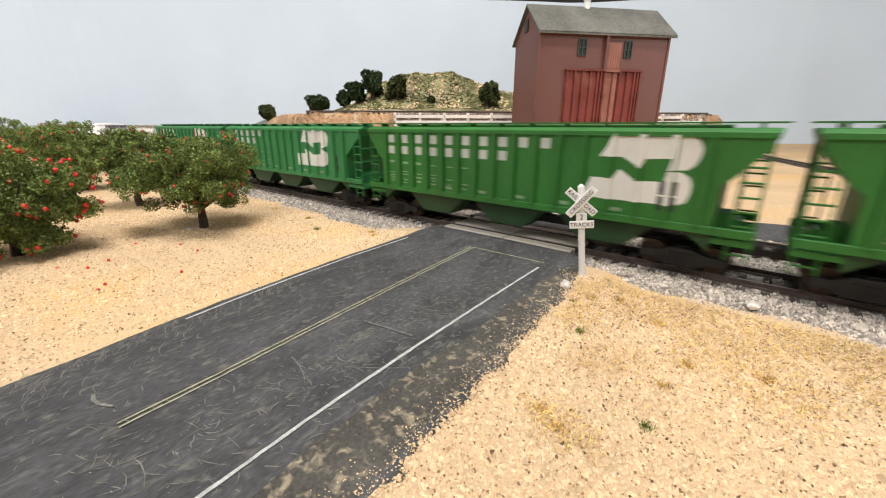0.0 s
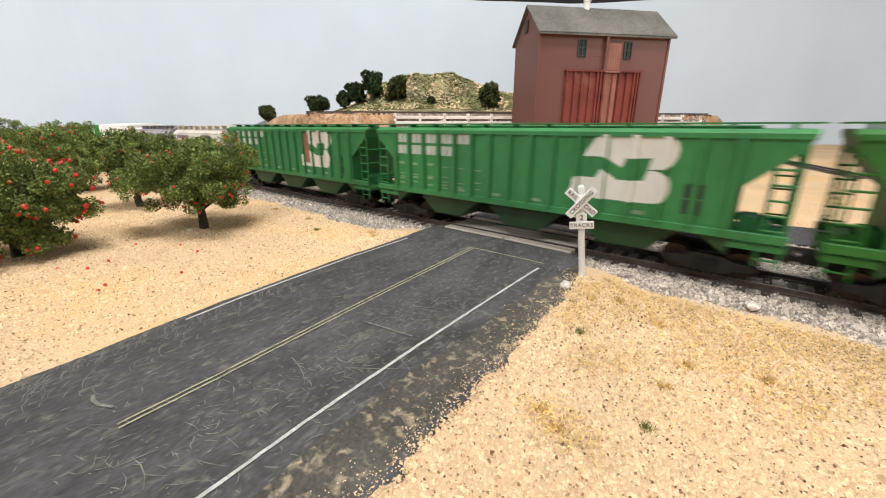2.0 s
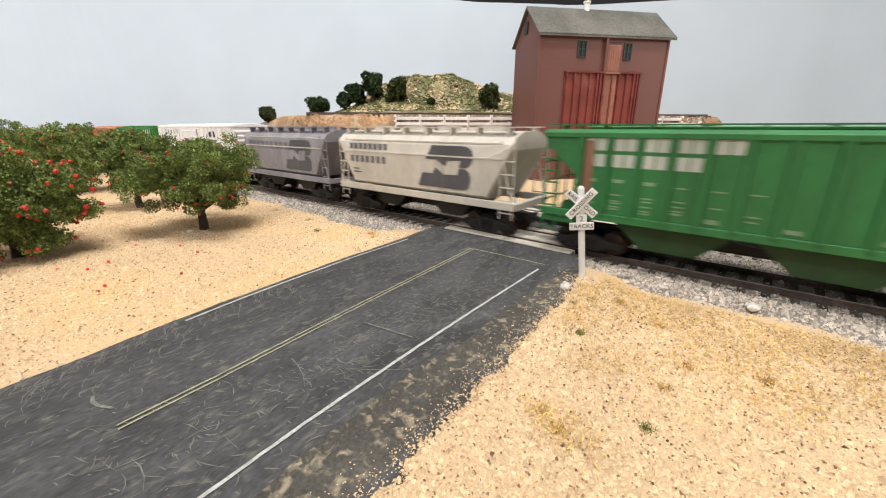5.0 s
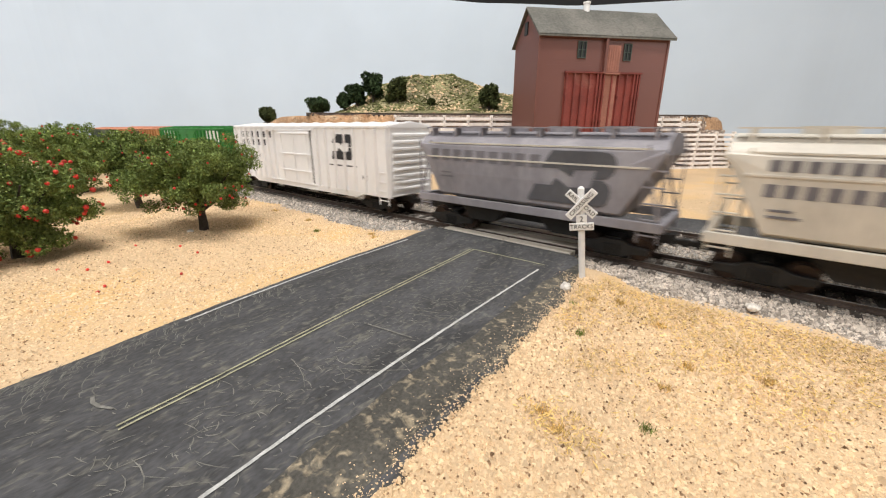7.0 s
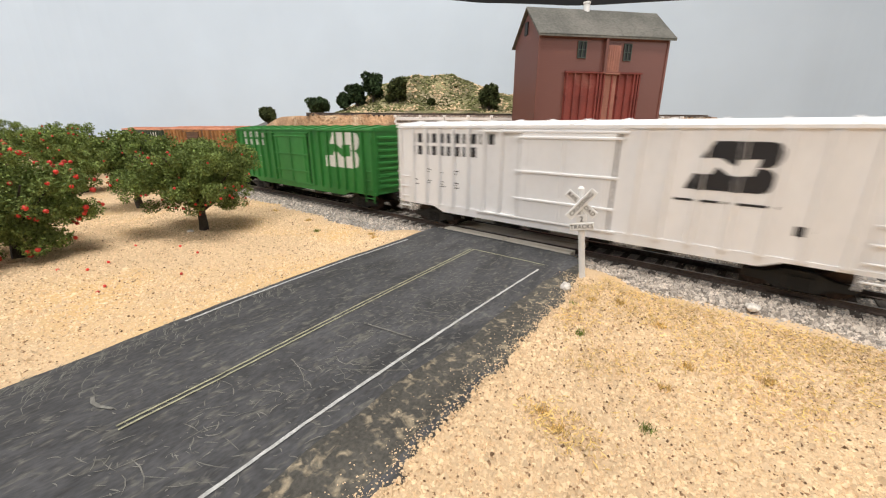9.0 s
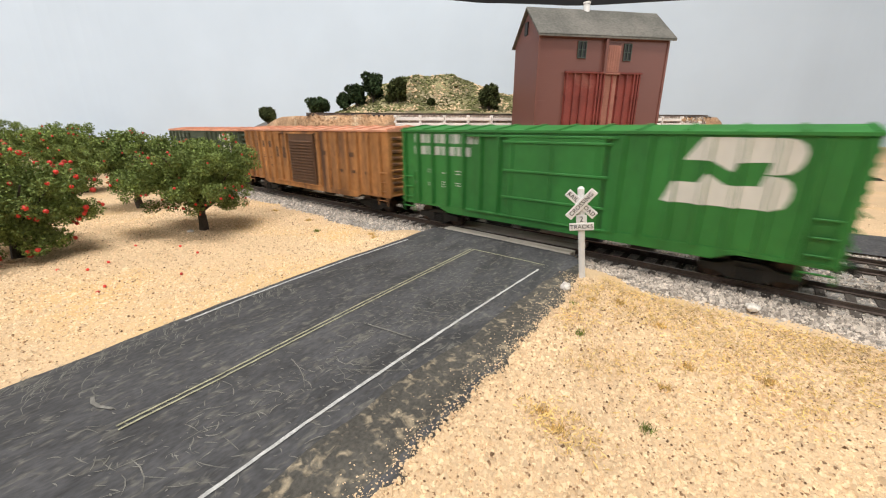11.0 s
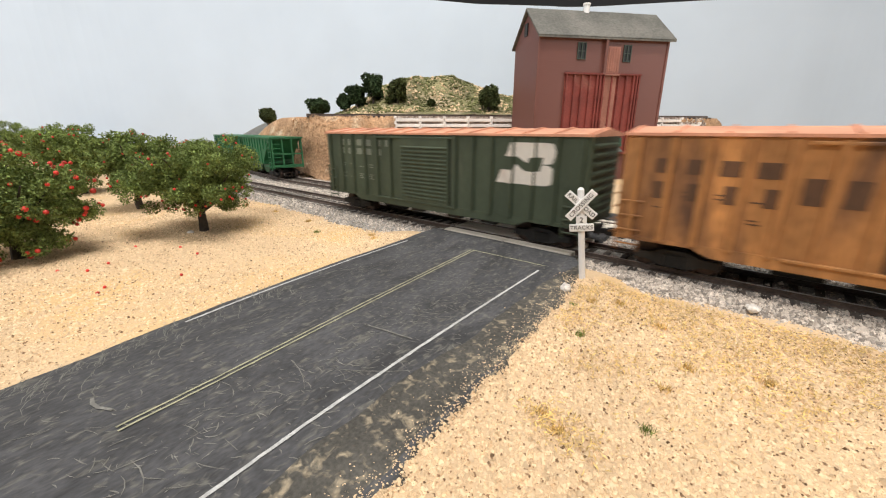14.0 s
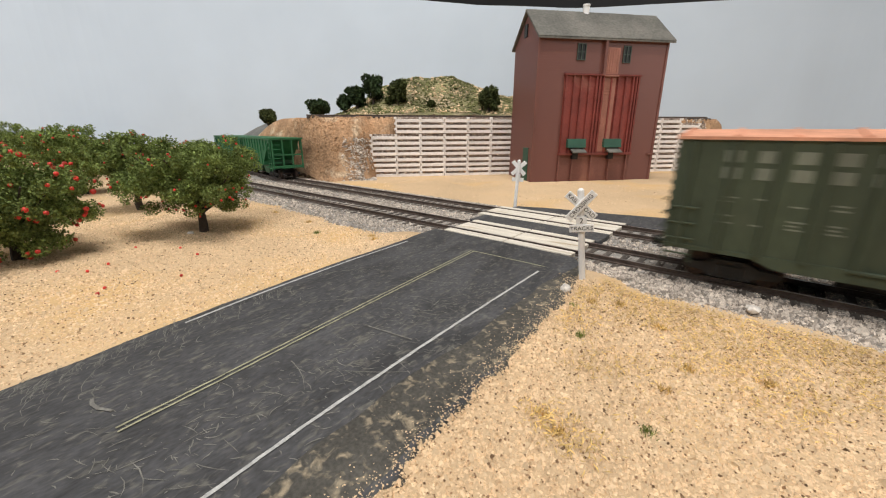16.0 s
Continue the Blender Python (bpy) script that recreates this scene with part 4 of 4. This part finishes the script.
def running_gear(t, L, inset):
    bm = bmesh.new()
    box(bm, -L / 2 - 1, L / 2 + 1, -2.2, 2.2, 7.5, 11)
    for s in (-1, 1):
        box(bm, s * (L / 2 + 1) - 1, s * (L / 2 + 1) + 1, -2.6, 2.6, 7, 11.5)
    part("centre_sill", bm, STEEL, t, "black centre sill")
    for s in (-1, 1):
        bm = bmesh.new()
        box(bm, min(s * L / 2, s * (L / 2 + 6)), max(s * L / 2, s * (L / 2 + 6)), -1, 1, 7.6, 9.6)
        box(bm, s * (L / 2 + 5) - 1.2, s * (L / 2 + 5) + 1.2, -1.8, 1.8, 7.1, 10.1)
        part("coupler", bm, STEEL, t, "black knuckle coupler", bevel=.2)
        tr = part("truck", TRUCK_ME, None, t, "black freight truck", at=(s * (L / 2 - inset), 0, 0))
        for k in (-1, 1):
            WHEELS.append(part("wheelset", WHEEL_ME, None, tr, "rusty steel wheels on an axle", at=(k * 10, 0, 5.0)))


def car(name, x0, x1, label):
    t = thing(name, (x0 + x1) / 2, NEAR_Y, RAIL_Z, label, "freight car", "cars of the freight train")
    CARS.append((t, (x0 + x1) / 2))
    return t, x1 - x0


def ribbed_hopper(x0, x1, green, roofmat, label, mark, seed, wide_words, patch=False, y=None, still=None):
    t, L = car("covered_hopper", x0, x1, label)
    r = np.random.default_rng(seed)
    hw, z0, z1, e = 17.6, 18.5, 49.5, 13.0 if wide_words else 16.0
    h = L / 2
    # body with sloping ends
    bm = bmesh.new()
    side = [(-h + 1, z1), (h - 1, z1), (h - 2, z1 - 4), (h - e + 3, z1 - 14), (h - e, z1 - 16.5), (h - e, z0), (-h + e, z0), (-h + e, z1 - 16.5), (-h + e - 3, z1 - 14), (-h + 2, z1 - 4)]
    prism(bm, side, 1, -hw, hw)
    part("body", bm, green, t)
    n = 15
    xs = [-h + 17 + (L - 34.6) * i / n for i in range(n + 1)]

    def depth(x):
        return -hw - (1.7 if min(abs(x - q) for q in xs) < .93 else 0)
    bm = bmesh.new()
    prism(bm, [(-1.15, 0), (1.15, 0), (.85, -1.7), (-.85, -1.7)], 2, z0, z1 - 1)
    rib = mesh_of("rib", bm, green)
    for q in xs:
        part("side_post", rib, None, t, at=(q, -hw, 0))
        part("side_post", rib, None, t, at=Matrix.Translation(Vector((q, hw, 0)) * MM) @ pose(0, 0, 0, 0, 0, 180))
    for s in (-1, 1):
        bm = bmesh.new()
        box(bm, -h + 1, h - 1, s * hw - .9, s * hw + .9, z1 - 1.4, z1 + .5)
        part("top_chord", bm, green, t, bevel=.15)
        bm = bmesh.new()
        box(bm, -h + 1, h - 1, s * hw - .9, s * hw + .9, z0 - 2.2, z0 + .6)
        part("side_sill", bm, green, t, bevel=.15)
    # roof with hatch coaming and running boards
    bm = bmesh.new()
    prism(bm, [(-hw - .3, z1), (hw + .3, z1), (hw - 3, z1 + 1.6), (-hw + 3, z1 + 1.6)], 0, -h + .5, h - .5)
    roof = part("roof", bm, roofmat, t)
    bm = bmesh.new()
    box(bm, -h + 14, h - 14, -5, 5, z1 + 1.5, z1 + 2.8)
    part("hatch_cover", bm, roofmat, roof, bevel=.3)
    for s in (-1, 1):
        bm = bmesh.new()
        box(bm, -h - 1, h + 1, s * 9 - 2.4, s * 9 + 2.4, z1 + 3.1, z1 + 3.6)
        for i in range(12):
            q = -h + 6 + (L - 12) * i / 11
            box(bm, q - .5, q + .5, s * 9 - 2.2, s * 9 + 2.2, z1 + 1.4, z1 + 3.1)
        part("running_board", bm, roofmat, roof)
    # outlet bays, their green darkened for the shade under the car
    for c in (-L * .235, 0, L * .235):
        bm = bmesh.new()
        w1, w2 = L * .115, 9
        for dx in (0,):
            prism(bm, [(c - w1, z0 - 1), (c + w1, z0 - 1), (c + w2, 6.0), (c - w2, 6.0)], 1, -13.5, 13.5)
        part("outlet_bay", bm, SHADED_GRN, t, "green outlet hopper with the underbody shade painted in", bevel=.3)
    # end cages
    for s in (-1, 1):
        bm = bmesh.new()
        xe = s * (h - 2)
        for yy in (-16.8, 16.8):
            ladder(bm, min(xe, xe - s * 6), max(xe, xe - s * 6), yy, 8, z1 - 3, 8, .38)
        for zz in (14, 22, 30, 38):
            rod(bm, (xe, -16.8, zz), (xe, 16.8, zz), .35, 6)
        for yy in (-6, 6):
            rod(bm, (xe, yy, 14), (xe, yy, z1 - 3), .4, 6)
        box(bm, min(s * (h - e), s * (h - 1)), max(s * (h - e), s * (h - 1)), -17, 17, 13.2, 15.2)
        part("end_cage", bm, green, t, "ladders and end platform")
        bm = bmesh.new()
        box(bm, s * (h - 12) - 3, s * (h - 12) + 3, -5, 5, 15, 22)
        rod(bm, (s * (h - 7), -5, 18), (s * (h - 7), 5, 18), 2.2, 12)
        part("brake_gear", bm, green, t)
        bm = bmesh.new()
        prism(bm, [(s * (h - e), z0), (s * (h - e - 12), z0), (s * (h - e), 10)] if s < 0 else [(s * (h - e), z0), (s * (h - e), 10), (s * (h - e - 12), z0)], 1, -hw + 1, hw - 1)
        part("bolster_web", bm, SHADED_GRN, t)
    running_gear(t, L, 21)
    mx, mw = mark
    part("emblem", decal([MARK_TOP, MARK_LOW], mx, 24.7, mw, 24.2, depth, xs, .88), LOGO_P if patch else LOGO_W, t, "white railway emblem painted on the side")
    rows = []
    pw = xs[1] - xs[0]
    for z, cnt in ((43.4, 10), (37.4, 8)):
        for i in range(cnt):
            if wide_words:
                rows.append((xs[i] + 1.9, z - .7, 4.3, 4.2))
            else:
                rows.append((xs[i // 2] + 1.5 + (i % 2) * 4.1, z, 3.5, 4.6))
    word_blocks(rows, lambda x: -hw, LETTER_W, t)
    sp = []
    for i in range(10):
        q = xs[i % 6] + 1.8 + r.uniform(0, 1)
        sp += [(q, 32 - (i // 6) * 5 - r.uniform(0, 1), pw * .36, 1.3 if i < 3 else .5), (q, 26 - r.uniform(0, 3), pw * .34, .5), (q, 22.6 - r.uniform(0, 2), pw * .3, .5)]
    for i in range(4, n - 1, 2):
        sp.append((xs[i] + 2, 20.3, 4, 1.4))
    part("small_print", bars(sp, lambda x: -hw), LETTER_S, t, "small white data lettering")
    if patch:
        for q, w in ((xs[0] + 1.3, 3.4), (xs[10] + 1.3, pw - 2.6)):
            bm = bmesh.new()
            box(bm, q, q + w, -hw - .28, -hw, 27, 47)
            part("rust_patch", bm, PATCH, t, "faded brown rust patch")
    bm = bmesh.new()
    q = xs[-2] - 3
    box(bm, q, q + 5.6, -hw - .2, -hw, 28.2, 33)
    box(bm, q, q + 5.6, -hw - .2, -hw, 22.5, 27.6)
    part("stencil", bm, BLACK_P, t, "black inspection stencil box")
    return t


def round_hopper(x0, x1, mat, label, markmat, mark, seed, stripe, one_row):
    t, L = car("covered_hopper", x0, x1, label)
    h, r = L / 2, np.random.default_rng(seed)
    half = [(-15, 18.2), (-17.9, 20), (-18.4, 30), (-18.4, 38), (-17.6, 43.4), (-14.8, 47.4), (-8, 50)]
    sect = half + [(-a, b) for a, b in half[::-1]]
    bm = bmesh.new()
    stations = [(-h + 3, 42.0), (-h + 16, 18.2), (h - 16, 18.2), (h - 3, 42.0)]
    rings = []
    for xq, floor in stations:
        rings.append([bm.verts.new((xq, yy, max(zz, floor + (zz - 18.2) * .1))) for yy, zz in sect])
    for a, b in zip(rings, rings[1:]):
        for i in range(len(sect)):
            j = (i + 1) % len(sect)
            bm.faces.new((a[i], a[j], b[j], b[i]))
    bm.faces.new(rings[0][::-1])
    bm.faces.new(rings[-1])
    bmesh.ops.recalc_face_normals(bm, faces=bm.faces[:])
    part("body", bm, mat, t, smooth=False)
    for zz, yy in ((44.2, 17.1), (37.5, 18.45)):
        for s in (-1, 1):
            bm = bmesh.new()
            box(bm, -h + 8, h - 8, s * yy - .35, s * yy + .35, zz, zz + .7)
            part("seam", bm, stripe, t, "pale horizontal weld seam")
    for s in (-1, 1):
        bm = bmesh.new()
        box(bm, -h + 1, h - 1, s * 17.4 - .9, s * 17.4 + .9, 14.5, 18.2)
        part("side_sill", bm, mat, t, bevel=.2)
        bm = bmesh.new()
        box(bm, s * (h - 2) - 1.4, s * (h - 2) + 1.4, -17.5, 17.5, 14.5, 17.5)
        for yy in (-17.3, 17.3):
            ladder(bm, min(s * (h - 2), s * (h - 9)), max(s * (h - 2), s * (h - 9)), yy, 10, 46, 6, .35)
            rod(bm, (s * (h - 2), yy, 16), (s * (h - 10), yy, 44), .5, 6)
        part("end_frame", bm, mat, t, "end platform with ladders")
        bm = bmesh.new()
        box(bm, -h + 4, h - 4, s * 12.5 - 2.2, s * 12.5 + 2.2, 51.6, 52.1)
        for i in range(8):
            q = -h + 8 + (L - 16) * i / 7
            box(bm, q - .7, q + .7, s * 12.5 - 2, s * 12.5 + 2.6, 47.5, 51.7)
        part("running_board", bm, mat, t, "roof walk on brackets")
    for i in range(4):
        bm = bmesh.new()
        q = -h + L * (.2 + .2 * i)
        rod(bm, (q, 0, 50), (q, 0, 52.4), 6.5, 18)
        part("hatch", bm, mat, t, "round roof hatch")
    for c in (-L * .18, L * .18):
        bm = bmesh.new()
        prism(bm, [(c - 20, 20), (c + 20, 20), (c + 7, 6.5), (c - 7, 6.5)], 1, -12, 12)
        part("outlet_bay", bm, STEEL, t, "dark outlet hopper", bevel=.3)
    running_gear(t, L, 19)

    def depth(x):
        return -18.75
    bm = decal([MARK_TOP, MARK_LOW], mark, 21.8, 36, 21.2, depth)
    for v in bm.verts:
        z = v.co.z
        v.co.y = -18.62
    part("emblem", bm, markmat, t, "dark railway emblem on the side")
    rows = [(-50 + i * 7.0, 36.4 - i * .1, 4.6, 5.4) for i in range(9)] + [(-44, 30, 6, .8), (-44, 28, 8, .8)] if one_row else [(-52 + i * 4.4, 39.2, 3.0, 3.4) for i in range(8)] + [(-52 + i * 4.8, 31.4, 3.2, 4.0) for i in range(7)] + [(-50, 27, 6, .8), (-50, 25, 8, .8)]
    word_blocks(rows, lambda x: -18.4, LETTER_G, t)


def boxcar(x0, x1, mat, roofmat, label, posts, door, mark, words, markmat, wordmat, seed, top=49.6, doorlouver=False, name="boxcar", doormat=None):
    t, L = car(name, x0, x1, label)
    h, r = L / 2, np.random.default_rng(seed)
    hw, z0 = 17.6, 12.0
    bm = bmesh.new()
    box(bm, -h, h, -hw, hw, z0, top)
    part("body", bm, mat, t, bevel=.4)
    bm = bmesh.new()
    sk = [(-h, z0 + 1), (h, z0 + 1), (h, z0 - .5), (h - 26, z0 - .5), (h - 32, z0 - 3), (-h + 32, z0 - 3), (-h + 26, z0 - .5), (-h, z0 - .5)]
    prism(bm, sk, 1, -hw - .4, -hw + 1.2)
    prism(bm, sk, 1, hw - 1.2, hw + .4)
    part("side_sill", bm, mat, t)
    bm = bmesh.new()
    prism(bm, [(-hw - .9, top - .6), (hw + .9, top - .6), (hw + .9, top + .4), (0, top + 2.6), (-hw - .9, top + .4)], 0, -h - .6, h + .6)
    roof = part("roof", bm, roofmat, t)
    for i in range(13):
        q = -h + 1 + (L - 2) * i / 12
        bm = bmesh.new()
        prism(bm, [(-hw - .6, top + .4), (0, top + 2.6), (hw + .6, top + .4), (hw + .6, top + 1.0), (0, top + 3.2), (-hw - .6, top + 1.0)], 0, q - .5, q + .5)
        part("roof_rib", bm, roofmat, roof)
    d0, d1 = door
    xs = [q for q in posts]
    bm = bmesh.new()
    prism(bm, [(-1.1, 0), (1.1, 0), (.75, -1.7), (-.75, -1.7)], 2, z0 + .5, top - 1.2)
    rib = mesh_of("side_post", bm, mat)
    for q in xs:
        part("side_post", rib, None, t, at=(q, -hw, 0))
        part("side_post", rib, None, t, at=Matrix.Translation(Vector((q, hw, 0)) * MM) @ pose(0, 0, 0, 0, 0, 180))

    def depth(x):
        return -hw - (1.7 if xs and min(abs(x - q) for q in xs) < .79 else 0)
    # door, on a dark sheet that paints the shaded gap round it
    bm = bmesh.new()
    box(bm, d0 - .7, d1 + .7, -hw - .12, -hw + .2, z0 + .6, top - 2.1)
    part("door_gap", bm, STEEL, t, "dark sheet for the shaded gap round the door")
    bm = bmesh.new()
    box(bm, d0, d1, -hw - 1.3, -hw + .2, z0 + 1, top - 2.5)
    dr = part("door", bm, doormat or mat, t, bevel=.25)
    if doorlouver:
        bm = bmesh.new()
        prism(bm, [(-1.1, 0), (-2.1, .35), (-2.1, .75), (-1.1, 1.5)], 0, d0 + 1.2, d1 - 1.2)
        lv = mesh_of("louver", bm, doormat or mat)
        k = int((top - 4 - z0 - 4) / 2.05)
        for i in range(k):
            part("louver", lv, None, dr, at=(0, -hw, z0 + 3 + i * 2.05))
    else:
        for q in (z0 + 9, z0 + 21, top - 5):
            bm = bmesh.new()
            box(bm, d0 - 1.5, d1 + 1.5, -hw - 1.9, -hw - .8, q, q + 1.0)
            part("door_bar", bm, mat, dr, bevel=.15)
        for q in (d0 + 3, (d0 + d1) / 2, d1 - 3):
            bm = bmesh.new()
            rod(bm, (q, -hw - 1.6, z0 + 2), (q, -hw - 1.6, top - 4), .35, 6)
            part("lock_rod", bm, mat, dr)
    for zz in (z0 + .2, top - 2.6):
        bm = bmesh.new()
        box(bm, d0 - 22, d1 + 3, -hw - 1.5, -hw, zz, zz + .9)
        part("door_track", bm, mat, t, bevel=.12)
    # corrugated ends
    for s in (-1, 1):
        for i in range(9):
            z = z0 + 3 + i * (top - z0 - 5) / 9
            bm = bmesh.new()
            prism(bm, [(0, 0), (.8, .7), (.8, 1.7), (0, 2.4)] if s > 0 else [(0, 0), (0, 2.4), (-.8, 1.7), (-.8, .7)], 1, -hw + 2.6, hw - 2.6)
            part("end_rib", bm, mat, t, at=(s * h, 0, z))
        for yy in (-hw - 1.0, hw + 1.0):
            bm = bmesh.new()
            ladder(bm, min(s * (h - 1), s * (h - 9)), max(s * (h - 1), s * (h - 9)), yy, z0 - 5, z0 + 17, 4, .36)
            part("ladder", bm, mat, t, "side ladder and step")
        for k in range(4):
            bm = bmesh.new()
            rod(bm, (s * (h + 1.8), -hw + .5, z0 + 1 + k * 5), (s * (h + 1.8), -hw + 9, z0 + 1 + k * 5), .32, 6)
            part("grab_iron", bm, mat, t)
    bm = bmesh.new()
    for q in (-20, 8, 30):
        box(bm, q, q + 10, -9, 9, 5, 10)
    rod(bm, (-40, -6, 7), (-26, -6, 7), 3, 10)
    part("brake_rigging", bm, STEEL, t, "black brake gear under the floor", bevel=.3)
    running_gear(t, L, 21)
    if mark:
        part("emblem", decal([MARK_TOP, MARK_LOW], *mark, depth, xs, .76), markmat, t, "large painted railway emblem")
    rows = []
    for (a, z, w, hgt, n, pitch) in words:
        rows += [(a + i * pitch, z, w, hgt) for i in range(n)]
    if rows:
        word_blocks(rows, lambda x: -hw, wordmat, t)
        a = words[0][0]
        part("small_print", bars(small_print(r, a + .6, 4), lambda x: -hw), wordmat, t, "small data lettering")
    return t


def even(a, b, n):
    return [a + (b - a) * i / (n - 1) for i in range(n)]


ribbed_hopper(10, 200, GRN1, GRN1, "bright green ribbed covered hopper car with white lettering", (36.4, 38.8), 1, True)
ribbed_hopper(-187, 3, GRN1, GRN1, "bright green ribbed covered hopper car with wide-spaced white lettering", (36.4, 38.8), 2, True)
ribbed_hopper(-383, -193, GRN2, GRN2, "green ribbed covered hopper car with white emblem", (22, 38.5), 3, False)
ribbed_hopper(-584, -391, GRN3, GRN3, "green ribbed covered hopper car with rust-stained emblem", (22, 38), 4, False, True)
round_hopper(-727, -595, TAN4, "pale grey round-sided covered hopper car", LOGO_G, 6, 5, TAN4, False)
round_hopper(-860, -738, GREY5, "dusty grey round-sided covered hopper car", LOGO_G, 6, 6, TAN4, True)
boxcar(-1078, -882, WHITE6, WHITE6, "white insulated refrigerator boxcar with black emblem", even(-96, -32, 8) + even(26, 96, 8), (-22, 18),
       (41.6, 32, 24.3, 15.8), [(-88.5, 44.4, 3.0, 4.6, 11, 4.95), (-88.5, 38.2, 3.0, 4.6, 9, 4.95), (72.6, 20.3, 4.5, 3.0, 1, 1), (39, 27.8, 13.5, .8, 2, 15)], LOGO_K, LOGO_K, 7, top=52.4, name="refrigerator_car")
boxcar(-1279, -1099, GRN7, GRN7, "bright green boxcar with white emblem and plug door", even(-88, -28, 7) + even(25, 88, 8), (-23.5, 19.5),
       (40, 27, 36, 22), [(-81, 44.3, 3.4, 4.4, 10, 4.4), (-81, 38.4, 3.6, 4.3, 8, 4.75)], LOGO_W, LETTER_W, 8, top=50.4)
boxcar(-1469, -1291, RUST8, ORANGE_ROOF, "heavily rusted orange boxcar with louvered door", even(-84, -21, 7) + even(20, 82, 7), (-16.8, 14.6), None,
       [(-78, 37, 6, 5, 4, 9.5), (-78, 28, 5, 6, 4, 10.5), (-38, 30, 5, 8, 2, 9), (22, 34, 5, 3, 3, 15), (28, 24, 4, 2, 4, 13)], None, RUST8_STAIN_SHADE, 9, top=50.2, doorlouver=True, doormat=RUST8_STAIN_SHADE)
boxcar(-1656, -1481, GRN9, ORANGE_ROOF, "faded dark green boxcar with wide louvered door and orange roof", even(-83, -26.5, 6) + even(20.5, 84, 7), (-17.6, 16.5),
       (44.5, 28.2, 29, 18), [(-74, 42, 4.6, 3.6, 6, 8.6), (-74, 36.8, 4.6, 3.6, 5, 8.6)], LOGO_P, LETTER_F, 10, top=49.4, doorlouver=True)


def parked_hopper(x, seed, extra):
    """An open hopper car standing on the second track."""
    GREEN = GRNP
    L = 118.0
    t = thing("parked_hopper", -388 - x * math.cos(radians(9)), FAR_Y + x * math.sin(radians(9)), RAIL_Z, "green open hopper car parked on the second track" + extra, "freight car", "parked hopper cars", rz=-9)
    h, hw, z0, z1 = L / 2, 16.5, 14.0, 43.0
    bm = bmesh.new()
    prism(bm, [(h - 8, z1), (h - 9, z1 - 3), (h - 30, 18), (h - 30, z0), (-h + 30, z0), (-h + 30, 18), (-h + 9, z1 - 3), (-h + 8, z1)], 1, -hw, hw)
    part("body", bm, GREEN, t)
    bm = bmesh.new()
    box(bm, -h - .5, h + .5, -hw - 1, hw + 1, z1 - 1.5, z1 + .3)
    part("top_chord", bm, GREEN, t)
    for q in even(-h + 6, h - 6, 12):
        for side in (-1, 1):
            bm = bmesh.new()
            box(bm, q - .6, q + .6, side * hw - .9, side * hw + .9, z0 if abs(q) < h - 26 else z0 + 16, z1 - 1.6)
            part("side_post", bm, GREEN, t)
    for s in (-1, 1):
        for yy in (-15.6, -5, 5, 15.6):
            bm = bmesh.new()
            box(bm, s * (h - .8) - .7, s * (h - .8) + .7, yy - .7, yy + .7, 11, z1 - 1.4)
            part("end_post", bm, GREEN, t)
        for zz in (13, 25):
            bm = bmesh.new()
            box(bm, s * (h - .8) - .8, s * (h - .8) + .8, -16.5, 16.5, zz, zz + 1.4)
            part("end_rail", bm, GREEN, t)
        bm = bmesh.new()
        box(bm, min(s * (h - 26), s * h), max(s * (h - 26), s * h), -16.5, 16.5, 11.5, 12.8)
        part("end_platform", bm, GREEN, t)
        for yy in (-hw - 1, -10):
            bm = bmesh.new()
            if yy < -hw:
                ladder(bm, min(s * (h - 2), s * (h - 9)), max(s * (h - 2), s * (h - 9)), yy, 9, z1 - 2, 6, .45)
            else:
                for k in range(6):
                    rod(bm, (s * (h + .4), -15.6, 13 + k * 4.6), (s * (h + .4), -8, 13 + k * 4.6), .4, 6)
            part("ladder", bm, GREEN, t)
    bm = bmesh.new()
    for c in (-26, 0, 26):
        prism(bm, [(c - 13, z0), (c + 13, z0), (c + 5, 5), (c - 5, 5)], 1, -13, 13)
    part("outlet_bay", bm, SHADED_GRN, t)
    for s in (-1, 1):
        tr = part("truck", TRUCK_ME, None, t, at=(s * (h - 17), 0, 0))
        for k in (-1, 1):
            part("wheelset", WHEEL_ME, None, tr, at=(k * 10, 0, 5.0))


parked_hopper(71, 1, "")
parked_hopper(198, 2, " behind another")

SPEED = 102.0


def motions():
    ts = [0, .1, .3] + [.5 * i for i in range(2, 31)] + [15.5, 15.7, 15.9, 16.0]
    ts = sorted(set(round(t, 3) for t in ts))
    for t_, xc in CARS:
        walk(t_, [(t, pose((xc + SPEED * t) * MM, NEAR_Y * MM, RAIL_Z * MM)) for t in ts])
    turn = math.degrees(SPEED / 4.9)
    k = 241
    for w in WHEELS:
        p0 = w.matrix_basis.translation.copy()
        walk(w, [(i * 2 / FPS, Matrix.Translation(p0) @ pose(0, 0, 0, 0, turn * i * 2 / FPS, 0)) for i in range(k)])


motions()
